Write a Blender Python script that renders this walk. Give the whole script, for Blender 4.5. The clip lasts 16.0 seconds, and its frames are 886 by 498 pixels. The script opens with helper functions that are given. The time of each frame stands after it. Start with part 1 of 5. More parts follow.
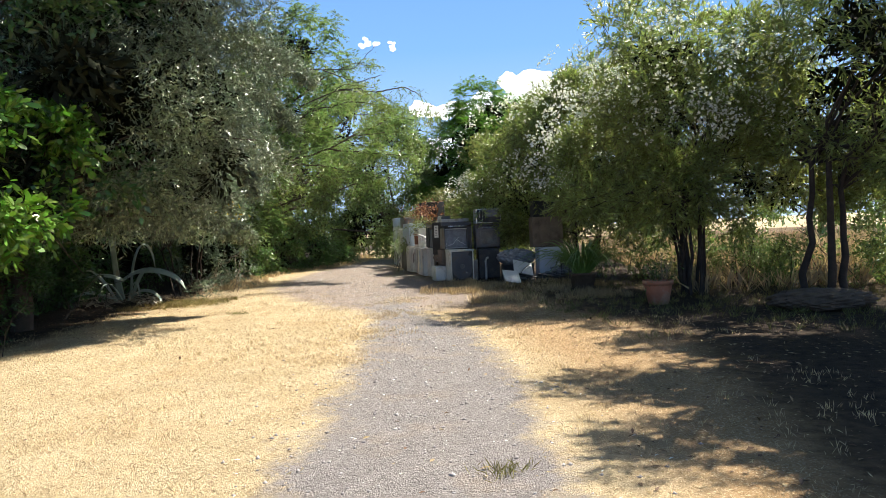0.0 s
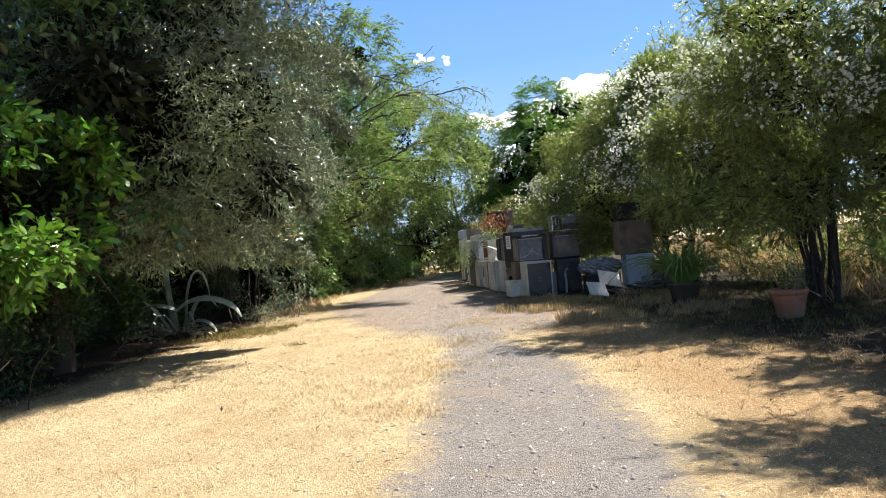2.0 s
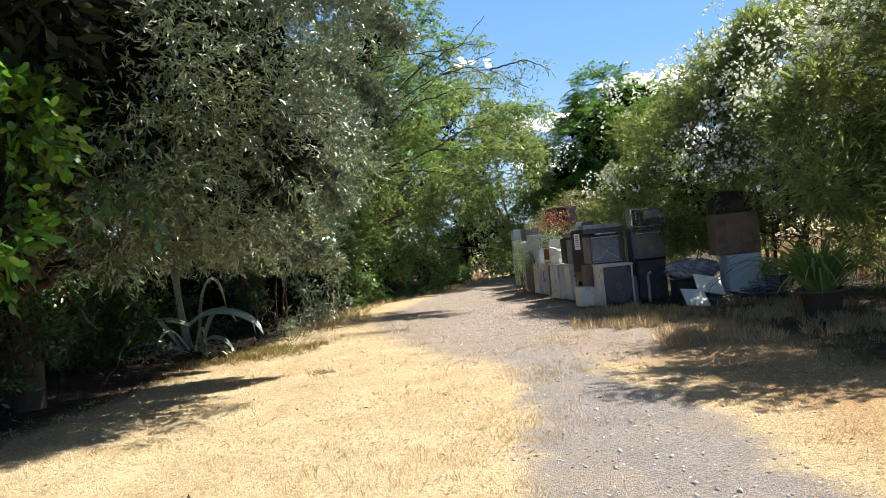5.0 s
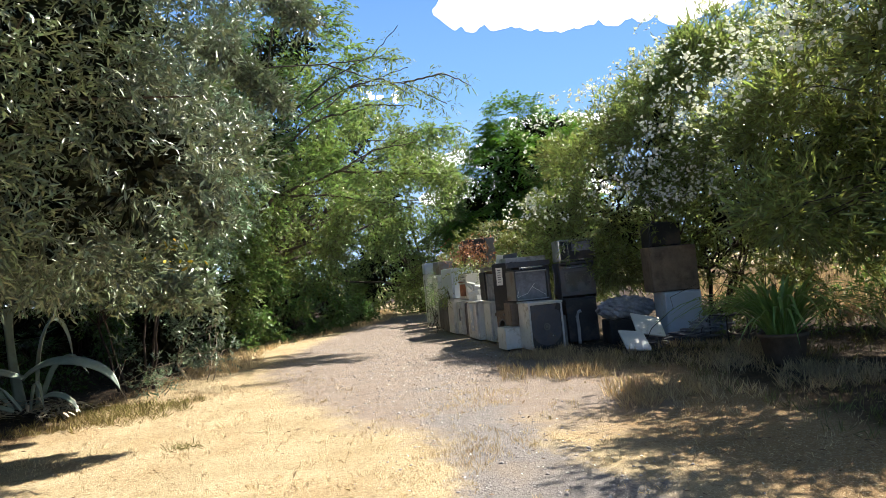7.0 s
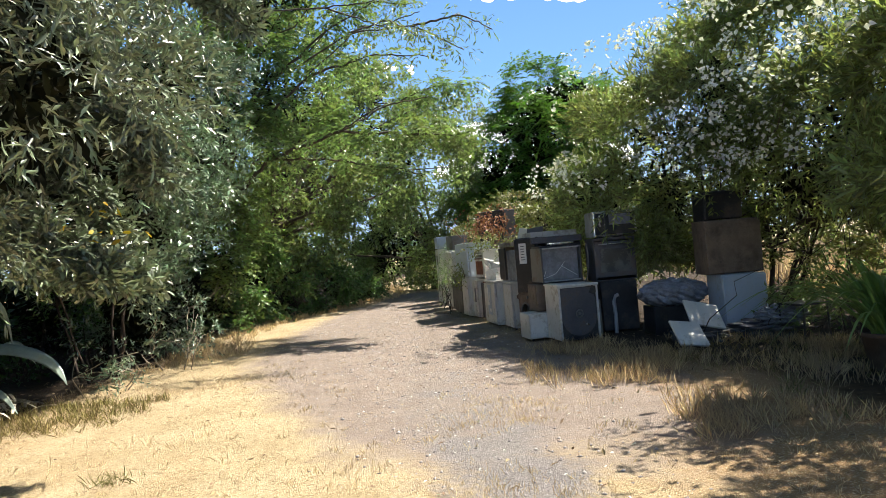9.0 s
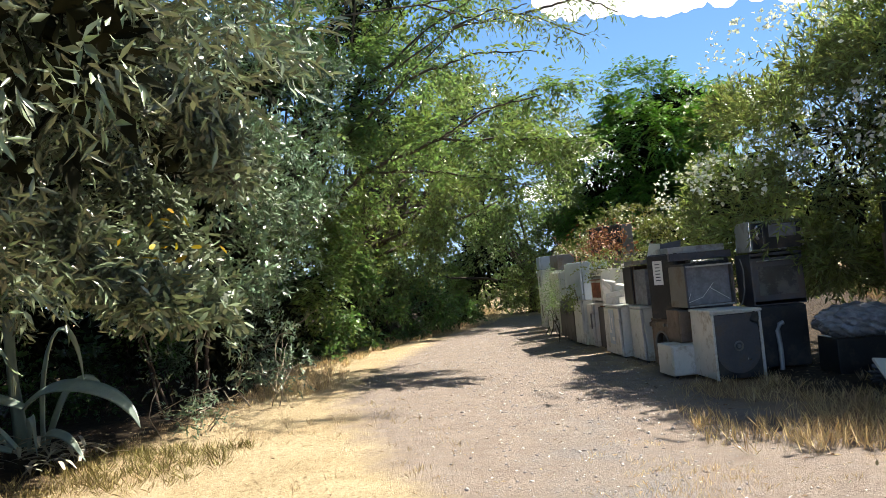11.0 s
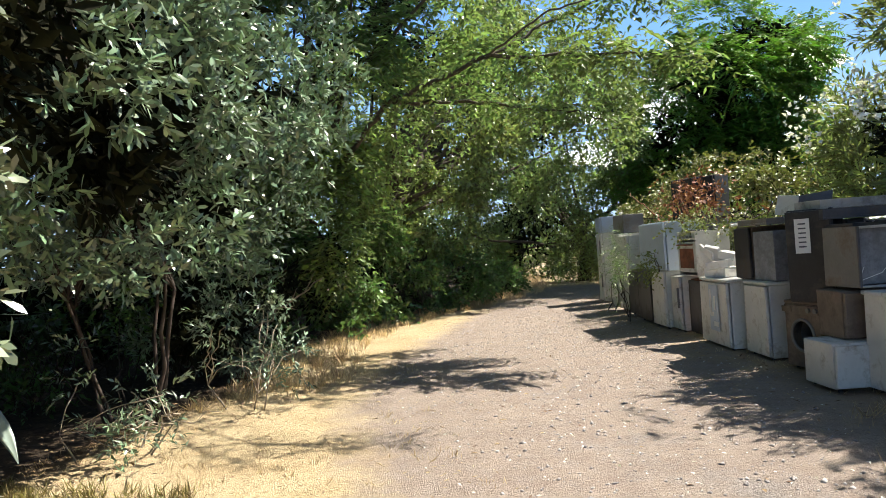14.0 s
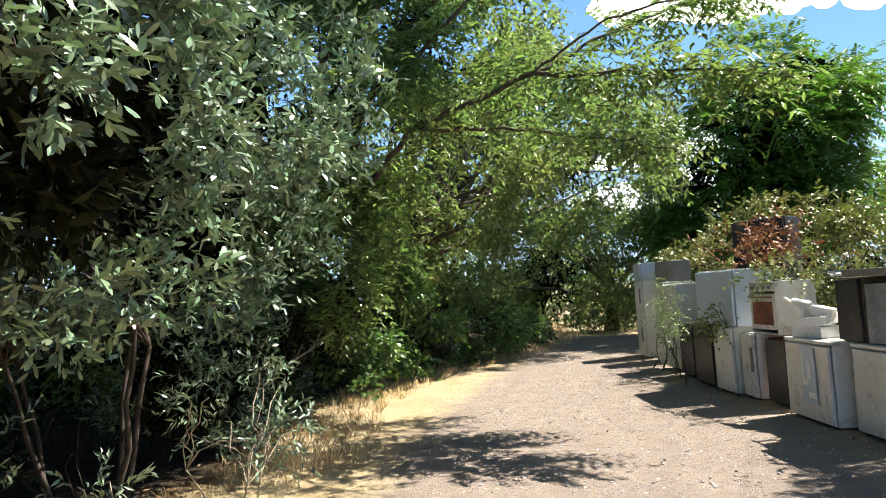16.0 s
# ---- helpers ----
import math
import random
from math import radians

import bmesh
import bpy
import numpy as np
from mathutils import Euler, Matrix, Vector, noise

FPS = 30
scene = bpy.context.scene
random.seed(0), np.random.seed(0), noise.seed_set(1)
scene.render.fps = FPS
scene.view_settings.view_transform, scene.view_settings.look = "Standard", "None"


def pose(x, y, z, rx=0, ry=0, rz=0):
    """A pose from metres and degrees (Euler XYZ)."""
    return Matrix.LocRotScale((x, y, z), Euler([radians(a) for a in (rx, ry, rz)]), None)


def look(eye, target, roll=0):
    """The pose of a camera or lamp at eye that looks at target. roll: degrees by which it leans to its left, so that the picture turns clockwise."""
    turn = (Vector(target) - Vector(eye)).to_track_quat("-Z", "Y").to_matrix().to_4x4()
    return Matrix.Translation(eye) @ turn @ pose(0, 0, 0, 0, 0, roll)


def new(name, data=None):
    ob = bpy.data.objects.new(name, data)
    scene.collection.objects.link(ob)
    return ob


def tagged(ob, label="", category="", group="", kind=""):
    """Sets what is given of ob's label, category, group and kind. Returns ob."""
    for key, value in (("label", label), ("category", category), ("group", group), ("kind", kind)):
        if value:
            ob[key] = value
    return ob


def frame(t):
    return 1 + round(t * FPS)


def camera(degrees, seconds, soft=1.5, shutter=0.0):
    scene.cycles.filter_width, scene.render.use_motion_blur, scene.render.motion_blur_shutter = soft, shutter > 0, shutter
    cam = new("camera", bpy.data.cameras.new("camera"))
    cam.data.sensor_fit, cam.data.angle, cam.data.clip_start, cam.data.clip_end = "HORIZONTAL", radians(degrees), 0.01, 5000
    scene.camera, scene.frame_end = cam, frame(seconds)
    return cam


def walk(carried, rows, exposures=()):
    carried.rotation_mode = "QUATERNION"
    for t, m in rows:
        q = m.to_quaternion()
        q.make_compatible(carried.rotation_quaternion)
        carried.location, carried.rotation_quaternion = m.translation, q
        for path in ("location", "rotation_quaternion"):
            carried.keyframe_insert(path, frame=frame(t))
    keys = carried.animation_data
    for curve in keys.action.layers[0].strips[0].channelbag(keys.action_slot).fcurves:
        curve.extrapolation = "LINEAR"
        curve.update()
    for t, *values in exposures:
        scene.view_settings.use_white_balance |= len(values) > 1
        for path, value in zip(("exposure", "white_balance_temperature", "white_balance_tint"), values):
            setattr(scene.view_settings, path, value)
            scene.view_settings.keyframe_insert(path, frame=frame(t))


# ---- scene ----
cam = camera(66.4, 16.0, soft=0.75)
PATH = [
    (0, (0.279, -0.551, 1.415), (0.235, 1.447, 1.357), -2.5),
    (0.5, (0.236, -0.144, 1.407), (0.129, 1.853, 1.377), -2.7),
    (1, (0.112, 0.26, 1.393), (-0.131, 2.245, 1.385), -3.4),
    (1.5, (0.004, 0.62, 1.42), (-0.187, 2.608, 1.325), -5.7),
    (2, (-0.016, 1.024, 1.434), (-0.242, 3.011, 1.424), -5.2),
    (2.5, (-0.074, 1.377, 1.433), (-0.386, 3.353, 1.418), -4.4),
    (3, (-0.158, 1.765, 1.428), (-0.382, 3.751, 1.389), -5.5),
    (3.5, (-0.203, 2.134, 1.418), (-0.557, 4.102, 1.448), -6.5),
    (3.7, (-0.231, 2.312, 1.439), (-0.626, 4.273, 1.444), -6.3),
    (5.8, (-0.762, 4.224, 1.384), (-1.014, 6.208, 1.43), -4.5),
    (6, (-0.777, 4.39, 1.394), (-0.982, 6.379, 1.452), -4.1),
    (6.5, (-0.914, 4.786, 1.414), (-0.921, 6.786, 1.447), -3.7),
    (7, (-0.912, 5.275, 1.432), (-0.978, 7.272, 1.518), -5.4),
    (7.5, (-0.931, 5.707, 1.456), (-1.15, 7.695, 1.488), -5.0),
    (8, (-1.026, 6.186, 1.49), (-1.149, 8.178, 1.617), -5.3),
    (8.5, (-1.013, 6.692, 1.441), (-1.17, 8.683, 1.542), -5.3),
    (9, (-0.989, 7.076, 1.481), (-1.102, 9.072, 1.493), -4.8),
    (9.5, (-1.171, 7.533, 1.54), (-1.353, 9.525, 1.512), -3.9),
    (10, (-1.319, 7.736, 1.519), (-1.572, 9.717, 1.611), -4.2),
    (12.3, (-1.901, 9.863, 1.492), (-2.305, 11.819, 1.589), -5.2),
    (12.5, (-1.959, 10.03, 1.493), (-2.322, 11.994, 1.591), -4.4),
    (13, (-2.101, 10.433, 1.523), (-2.396, 12.408, 1.644), -4.8),
    (13.5, (-2.14, 10.873, 1.51), (-2.54, 12.832, 1.578), -4.3),
    (14, (-2.184, 11.2, 1.489), (-2.652, 13.145, 1.49), -4.2),
    (14.5, (-2.355, 11.593, 1.522), (-2.845, 13.532, 1.523), -4.1),
    (15, (-2.514, 11.853, 1.523), (-3.209, 13.728, 1.593), -4.2),
    (15.5, (-2.623, 12.221, 1.593), (-3.286, 14.107, 1.656), -3.0),
    (16, (-2.775, 12.511, 1.57), (-3.262, 14.446, 1.703), -3.5),
]
walk(cam, [(t, look(eye, target, roll)) for t, eye, target, roll in PATH],
     exposures=[(0, 1.26), (6, 1.32), (14.5, 1.42), (16, 1.6)])

# ---- world, sun ----
SUN_DIR = Vector((0.70, 0.43, 1.12)).normalized()
sun_data = bpy.data.lights.new("sun", "SUN")
sun_data.energy, sun_data.angle, sun_data.color = 5.0, radians(0.55), (1.0, 0.93, 0.82)
sun = new("sun", sun_data)
sun.matrix_world = look(SUN_DIR * 60, (0, 0, 0))
world = bpy.data.worlds.new("sky")
scene.world = world
world.use_nodes = True
wn = world.node_tree.nodes
sky = wn.new("ShaderNodeTexSky")
sky.sky_type, sky.sun_disc = "NISHITA", False
sky.sun_elevation = math.asin(SUN_DIR.z)
sky.sun_rotation = math.atan2(SUN_DIR.x, SUN_DIR.y)
sky.air_density, sky.dust_density, sky.ozone_density = 1.0, 0.35, 1.0
wn["Background"].inputs["Strength"].default_value = 0.05
world.node_tree.links.new(sky.outputs[0], wn["Background"].inputs["Color"])

rng = np.random.default_rng(7)


# ---- materials ----
def mat(name, base, rough=0.6, metal=0.0, var=0.25, scale=8.0, fine=90.0, bump=0.15, dirt=None, dirt_amount=0.4,
        dirt_scale=3.0, island=0.0, spec=0.5, translucent=0.0, hue=None, coat=0.0, through_tint=(0.9, 1.0, 0.48)):
    """Principled surface with coarse and fine variation, optional dirt patches, per-piece variation and translucency."""
    m = bpy.data.materials.new(name)
    m.use_nodes = True
    n, l = m.node_tree.nodes, m.node_tree.links
    p, out = n["Principled BSDF"], n["Material Output"]
    p.inputs["Roughness"].default_value, p.inputs["Metallic"].default_value = rough, metal
    p.inputs["Specular IOR Level"].default_value = spec
    p.inputs["Coat Weight"].default_value = coat
    tc = n.new("ShaderNodeTexCoord")

    def noise_tex(sc, detail=4.0, r=0.6):
        t = n.new("ShaderNodeTexNoise")
        t.inputs["Scale"].default_value, t.inputs["Detail"].default_value, t.inputs["Roughness"].default_value = sc, detail, r
        l.new(tc.outputs["Object"], t.inputs["Vector"])
        return t

    def mix(a, b, fac, mode="MIX"):
        x = n.new("ShaderNodeMix")
        x.data_type, x.blend_type = "RGBA", mode
        for sock, v in ((x.inputs[6], a), (x.inputs[7], b), (x.inputs[0], fac)):
            if isinstance(v, (int, float)):
                sock.default_value = v
            elif isinstance(v, tuple):
                sock.default_value = (*v, 1)
            else:
                l.new(v, sock)
        return x.outputs[2]

    def ramp(src, lo, hi, a=0.0, b=1.0):
        x = n.new("ShaderNodeMapRange")
        x.inputs[1].default_value, x.inputs[2].default_value = lo, hi
        x.inputs[3].default_value, x.inputs[4].default_value = a, b
        l.new(src, x.inputs[0])
        return x.outputs[0]

    dark = tuple(c * (1 - var) for c in base)
    light = tuple(min(1, c * (1 + var)) for c in base)
    big = noise_tex(scale)
    col = mix(dark, light, ramp(big.outputs[0], 0.3, 0.7))
    small = noise_tex(fine, 3)
    col = mix(col, mix(col, tuple(c * (1 - var) for c in base), 0.6), ramp(small.outputs[0], 0.45, 0.7))
    if hue:
        h = noise_tex(scale * 0.37, 2)
        col = mix(col, hue, ramp(h.outputs[0], 0.42, 0.68, 0, 0.85))
    if island:
        g = n.new("ShaderNodeNewGeometry")
        hs = n.new("ShaderNodeHueSaturation")
        l.new(ramp(g.outputs["Random Per Island"], 0, 1, 1 - island, 1 + island), hs.inputs["Value"])
        l.new(ramp(g.outputs["Random Per Island"], 0, 1, 0.5 - 0.05 * island, 0.5 + 0.06 * island), hs.inputs["Hue"])
        l.new(col, hs.inputs["Color"])
        col = hs.outputs[0]
    if dirt:
        d = noise_tex(dirt_scale, 6, 0.7)
        f = ramp(d.outputs[0], 0.62 - dirt_amount * 0.4, 0.78 - dirt_amount * 0.3)
        col = mix(col, dirt, f)
        l.new(ramp(f, 0, 1, rough, 0.9), p.inputs["Roughness"])
    l.new(col, p.inputs["Base Color"])
    if bump:
        b = n.new("ShaderNodeBump")
        b.inputs["Strength"].default_value, b.inputs["Distance"].default_value = bump, 0.01
        l.new(small.outputs[0], b.inputs["Height"])
        l.new(b.outputs[0], p.inputs["Normal"])
    if translucent:
        tr = n.new("ShaderNodeBsdfTranslucent")
        l.new(mix(col, through_tint, 0.75, "MULTIPLY"), tr.inputs["Color"])
        ms = n.new("ShaderNodeMixShader")
        ms.inputs[0].default_value = translucent
        l.new(p.outputs[0], ms.inputs[1])
        l.new(tr.outputs[0], ms.inputs[2])
        l.new(ms.outputs[0], out.inputs["Surface"])
    return m


LEAF_TONE = 0.98


def leaf_mat(name, base, island=0.35, rough=0.45, translucent=0.3, hue=None, scale=0.7, spec=0.6, through_tint=(0.9, 1.0, 0.48)):
    base = tuple(c * LEAF_TONE for c in base)
    return mat(name, base, rough=rough, var=0.25, scale=scale, fine=3.0, bump=0, island=island, translucent=translucent * 0.75, hue=hue and tuple(c * LEAF_TONE for c in hue), spec=spec, through_tint=through_tint)


M = {
    "olive": leaf_mat("silver-green leaves", (0.19, 0.225, 0.145), 0.55, 0.3, 0.12, (0.18, 0.22, 0.1), spec=0.7),
    "olive2": leaf_mat("grey-green long leaves", (0.19, 0.255, 0.165), 0.55, 0.28, 0.15, (0.15, 0.235, 0.12), spec=0.9),
    "laurel": leaf_mat("bright broad leaves", (0.1, 0.225, 0.03), 0.45, 0.34, 0.4, (0.17, 0.28, 0.03)),
    "ash": leaf_mat("mid-green pinnate leaves", (0.165, 0.24, 0.09), 0.5, 0.3, 0.65, (0.22, 0.27, 0.085)),
    "elm": leaf_mat("yellow-green small leaves", (0.21, 0.27, 0.1), 0.5, 0.32, 0.65, (0.26, 0.28, 0.1)),
    # one bramble leaf in two tones: darkened for shaded places, brightened for sunlit mounds
    "bramble": leaf_mat("shade-painted bramble leaves", (0.065, 0.125, 0.035), 0.5, 0.34, 0.2, (0.09, 0.17, 0.03)),
    "hedge": leaf_mat("sun-painted bramble leaves", (0.1, 0.175, 0.055), 0.5, 0.34, 0.4, (0.14, 0.22, 0.06)),
    "vine": leaf_mat("sunlit vine leaves", (0.2, 0.245, 0.065), 0.45, 0.4, 0.3, (0.27, 0.2, 0.08)),
    "ailanthus": leaf_mat("fresh green compound leaves", (0.12, 0.25, 0.035), 0.4, 0.4, 0.4, (0.2, 0.3, 0.04)),
    "oleander": leaf_mat("dull oleander leaves", (0.26, 0.3, 0.11), 0.5, 0.3, 0.7, (0.3, 0.28, 0.1)),
    # near-black leaf colour that paints the shade deep inside the crowns
    "inner": leaf_mat("crown filler, painted dark", (0.022, 0.024, 0.012), 0.4, 0.9, 0.0, spec=0.1),
    "yellow_leaf": leaf_mat("yellowed leaves", (0.55, 0.38, 0.03), 0.3, 0.4, 0.4),
    "dead_leaf": leaf_mat("rust-brown dead leaves", (0.3, 0.12, 0.05), 0.4, 0.7, 0.1),
    "petal": leaf_mat("white petals", (1.1, 1.08, 1.0), 0.1, 0.6, 0.3, spec=0.2),
    "agave": mat("grey-green agave", (0.33, 0.41, 0.35), 0.45, var=0.2, scale=5, fine=40, bump=0.05, dirt=(0.36, 0.34, 0.22), dirt_amount=0.2),
    "dry_agave": mat("bleached dry agave", (0.5, 0.45, 0.34), 0.8, var=0.25, scale=8, fine=60, bump=0.2),
    "strap": leaf_mat("green strap leaves", (0.22, 0.36, 0.09), 0.35, 0.35, 0.25),
    "bark": mat("grey-brown bark", (0.09, 0.068, 0.052), 0.9, var=0.35, scale=6, fine=50, bump=0.6),
    "twig": mat("pale dry twig", (0.3, 0.25, 0.19), 0.85, var=0.3, scale=10, fine=60, bump=0.3),
    "dark_twig": mat("dark twig", (0.05, 0.036, 0.028), 0.9, var=0.3, scale=10, fine=60, bump=0.3),
    "straw": leaf_mat("straw blades", (0.72, 0.57, 0.35), 0.3, 0.6, 0.4, (0.66, 0.5, 0.3), 0.5, 0.3, through_tint=(1.0, 0.93, 0.75)),
    "greengrass": leaf_mat("half-dry grass", (0.22, 0.22, 0.08), 0.35, 0.6, 0.2, (0.4, 0.28, 0.13), 0.5, 0.3),
    "litter": leaf_mat("fallen leaf litter", (0.27, 0.175, 0.1), 0.45, 0.8, 0.0, (0.42, 0.32, 0.2), 1.0, 0.2),
    "stone": mat("grey gravel stones", (0.36, 0.33, 0.32), 0.9, var=0.2, scale=5, fine=60, bump=0.2, island=0.4),
    "enamel": mat("stained white enamel", (0.66, 0.65, 0.61), 0.38, var=0.12, scale=2.2, fine=30, bump=0.03, dirt=(0.34, 0.29, 0.22), dirt_amount=0.2, dirt_scale=5),
    "enamel_blue": mat("bluish white enamel", (0.45, 0.53, 0.63), 0.35, var=0.06, scale=3, fine=40, bump=0.03, dirt=(0.42, 0.42, 0.4), dirt_amount=0.12, dirt_scale=5),
    "grey_metal": mat("weathered grey sheet steel", (0.22, 0.215, 0.205), 0.5, 0.3, var=0.2, scale=3, fine=40, bump=0.08, dirt=(0.2, 0.15, 0.11), dirt_amount=0.35),
    "pale_metal": mat("pale grey sheet steel", (0.46, 0.46, 0.46), 0.4, 0.2, var=0.15, scale=4, fine=50, bump=0.06, dirt=(0.2, 0.16, 0.12), dirt_amount=0.3),
    "dark_metal": mat("dark grey enamel", (0.11, 0.11, 0.125), 0.4, 0.2, var=0.25, scale=3, fine=40, bump=0.06, dirt=(0.16, 0.12, 0.09), dirt_amount=0.35),
    "black": mat("black plastic", (0.025, 0.025, 0.028), 0.4, var=0.3, scale=4, fine=40, bump=0.05, dirt=(0.11, 0.09, 0.07), dirt_amount=0.3),
    "chrome": mat("dulled chrome", (0.7, 0.7, 0.7), 0.25, 1.0, var=0.15, scale=6, fine=60, bump=0.05, dirt=(0.3, 0.22, 0.15), dirt_amount=0.2),
    "brown": mat("brown weathered panel", (0.2, 0.15, 0.11), 0.7, var=0.25, scale=4, fine=50, bump=0.1, dirt=(0.09, 0.07, 0.05), dirt_amount=0.4),
    "rust": mat("rusted steel", (0.25, 0.09, 0.045), 0.85, 0.1, var=0.45, scale=7, fine=60, bump=0.3, dirt=(0.08, 0.045, 0.03), dirt_amount=0.4),
    "foam": mat("white packing foam", (0.8, 0.8, 0.78), 0.8, var=0.06, scale=6, fine=120, bump=0.2, dirt=(0.5, 0.46, 0.38), dirt_amount=0.2),
    "paper": mat("white paper", (0.78, 0.77, 0.73), 0.85, var=0.06, scale=6, fine=60, bump=0.05),
    "plastic_wrap": mat("grey plastic sheeting", (0.24, 0.25, 0.28), 0.18, var=0.3, scale=8, fine=30, bump=0.4, spec=0.7),
    "terracotta": mat("terracotta", (0.42, 0.17, 0.1), 0.85, var=0.15, scale=6, fine=60, bump=0.15, dirt=(0.36, 0.27, 0.2), dirt_amount=0.35),
    "soil": mat("dry soil", (0.12, 0.085, 0.06), 0.95, var=0.3, scale=10, fine=60, bump=0.6),
    "dark_glass": mat("dusty dark glass", (0.06, 0.065, 0.07), 0.12, var=0.3, scale=4, fine=30, bump=0.02, dirt=(0.2, 0.19, 0.17), dirt_amount=0.4, spec=0.6),
    "white_mark": mat("white painted marking", (0.8, 0.8, 0.78), 0.5, var=0.05, scale=5, fine=40, bump=0.02),
}


def ground_mat():
    m = bpy.data.materials.new("dry grass and gravel ground")
    m.use_nodes = True
    n, l = m.node_tree.nodes, m.node_tree.links
    p = n["Principled BSDF"]
    p.inputs["Roughness"].default_value, p.inputs["Specular IOR Level"].default_value = 0.95, 0.15
    tc = n.new("ShaderNodeTexCoord")

    def tex(sc, detail=5.0, r=0.65):
        t = n.new("ShaderNodeTexNoise")
        t.inputs["Scale"].default_value, t.inputs["Detail"].default_value, t.inputs["Roughness"].default_value = sc, detail, r
        l.new(tc.outputs["Object"], t.inputs["Vector"])
        return t.outputs[0]

    def vor(sc):
        t = n.new("ShaderNodeTexVoronoi")
        t.inputs["Scale"].default_value = sc
        l.new(tc.outputs["Object"], t.inputs["Vector"])
        return t

    def ramp(src, lo, hi, a=0.0, b=1.0):
        x = n.new("ShaderNodeMapRange")
        x.inputs[1].default_value, x.inputs[2].default_value, x.inputs[3].default_value, x.inputs[4].default_value = lo, hi, a, b
        l.new(src, x.inputs[0])
        return x.outputs[0]

    def mix(a, b, fac, mode="MIX"):
        x = n.new("ShaderNodeMix")
        x.data_type, x.blend_type = "RGBA", mode
        for sock, v in ((x.inputs[6], a), (x.inputs[7], b), (x.inputs[0], fac)):
            if isinstance(v, (int, float)):
                sock.default_value = v
            elif isinstance(v, tuple):
                sock.default_value = (*v, 1)
            else:
                l.new(v, sock)
        return x.outputs[2]

    def add(a, b, k):
        x = n.new("ShaderNodeMath")
        x.operation = "MULTIPLY_ADD"
        l.new(b, x.inputs[0])
        x.inputs[1].default_value = k
        l.new(a, x.inputs[2])
        return x.outputs[0]

    def attr(name):
        a = n.new("ShaderNodeAttribute")
        a.attribute_name = name
        return a.outputs["Fac"]

    # straw: pale mown stems over tan soil, russet beside the oleanders
    straw = mix((0.43, 0.335, 0.195), (0.56, 0.455, 0.285), ramp(tex(1.3), 0.35, 0.65))
    straw = mix(straw, (0.4, 0.25, 0.115), ramp(tex(0.55, 6, 0.7), 0.5, 0.68, 0, 0.45))
    straw = mix(straw, (0.36, 0.215, 0.1), attr("russet"))
    straw = mix(straw, (0.19, 0.13, 0.065), ramp(tex(24, 6, 0.75), 0.5, 0.64, 0, 0.68))
    straw = mix(straw, (0.7, 0.58, 0.38), ramp(tex(60, 3), 0.55, 0.66, 0, 0.8))
    # gravel: grey chips with dust between
    chips, pebbles = vor(95), vor(42)
    gravel = mix((0.2, 0.175, 0.165), (0.285, 0.255, 0.235), ramp(tex(2.2), 0.35, 0.65))
    gravel = mix(gravel, mix((0.085, 0.078, 0.075), (0.43, 0.4, 0.38), chips.outputs["Color"]), 0.55)
    gravel = mix(gravel, mix((0.1, 0.09, 0.085), (0.4, 0.37, 0.34), pebbles.outputs["Color"]), ramp(tex(11, 4), 0.5, 0.6, 0, 0.6))
    gravel = mix(gravel, (0.36, 0.28, 0.195), ramp(tex(0.9, 6), 0.52, 0.7, 0, 0.5))
    dust = mix((0.27, 0.215, 0.178), (0.35, 0.285, 0.232), ramp(tex(3.0), 0.35, 0.65))
    dust = mix(dust, (0.18, 0.135, 0.1), ramp(tex(30, 6, 0.75), 0.52, 0.68, 0, 0.75))
    dust = mix(dust, mix((0.12, 0.1, 0.09), (0.48, 0.42, 0.37), chips.outputs["Color"]), ramp(tex(7, 5), 0.45, 0.6, 0.1, 0.45))
    litter = mix((0.085, 0.058, 0.033), (0.22, 0.15, 0.08), ramp(tex(9, 6), 0.35, 0.65))
    litter = mix(litter, (0.4, 0.3, 0.19), ramp(vor(30).outputs["Distance"], 0.0, 0.12, 0.5, 0))
    edge = tex(1.6, 8, 0.75)
    g = ramp(add(attr("gravel"), edge, 1.3), 1.05, 1.35)
    d = ramp(add(attr("dust"), edge, 0.9), 0.82, 1.15)
    w = ramp(add(attr("wild"), edge, 0.7), 0.65, 1.0)
    # shade under the trees, painted into the ground as near-black brown
    shade_tint = mix((0.035, 0.027, 0.02), (0.085, 0.062, 0.042), ramp(tex(7, 6), 0.35, 0.65))
    hm = ramp(add(attr("shade_tint"), edge, 0.7), 0.65, 1.0)
    col = mix(mix(mix(mix(straw, dust, d), gravel, g), litter, w), shade_tint, hm)
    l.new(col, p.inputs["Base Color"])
    b = n.new("ShaderNodeBump")
    b.inputs["Strength"].default_value, b.inputs["Distance"].default_value = 0.75, 0.03
    l.new(add(add(tex(60, 4), tex(24, 6, 0.75), 1.2), chips.outputs["Distance"], 0.8), b.inputs["Height"])
    l.new(b.outputs[0], p.inputs["Normal"])
    return m


# ---- mesh helpers ----
def part(name, data, material, parent=None, label=""):
    """Links a bmesh or a mesh as one object under a thing or a part."""
    if isinstance(data, bmesh.types.BMesh):
        me = bpy.data.meshes.new(name)
        data.to_mesh(me)
        data.free()
    else:
        me = data
    if not me.materials:
        me.materials.append(material)
    ob = new(name, me)
    if parent:
        ob.parent = parent
    if label:
        ob["label"] = label
    return ob


def thing(name, x, y, z, rz=0.0, label="", category="", group="", kind="", rx=0.0, ry=0.0):
    ob = new(name)
    ob.empty_display_size = 0.1
    ob.matrix_world = pose(x, y, z, rx, ry, rz)
    return tagged(ob, label, category, group, kind)


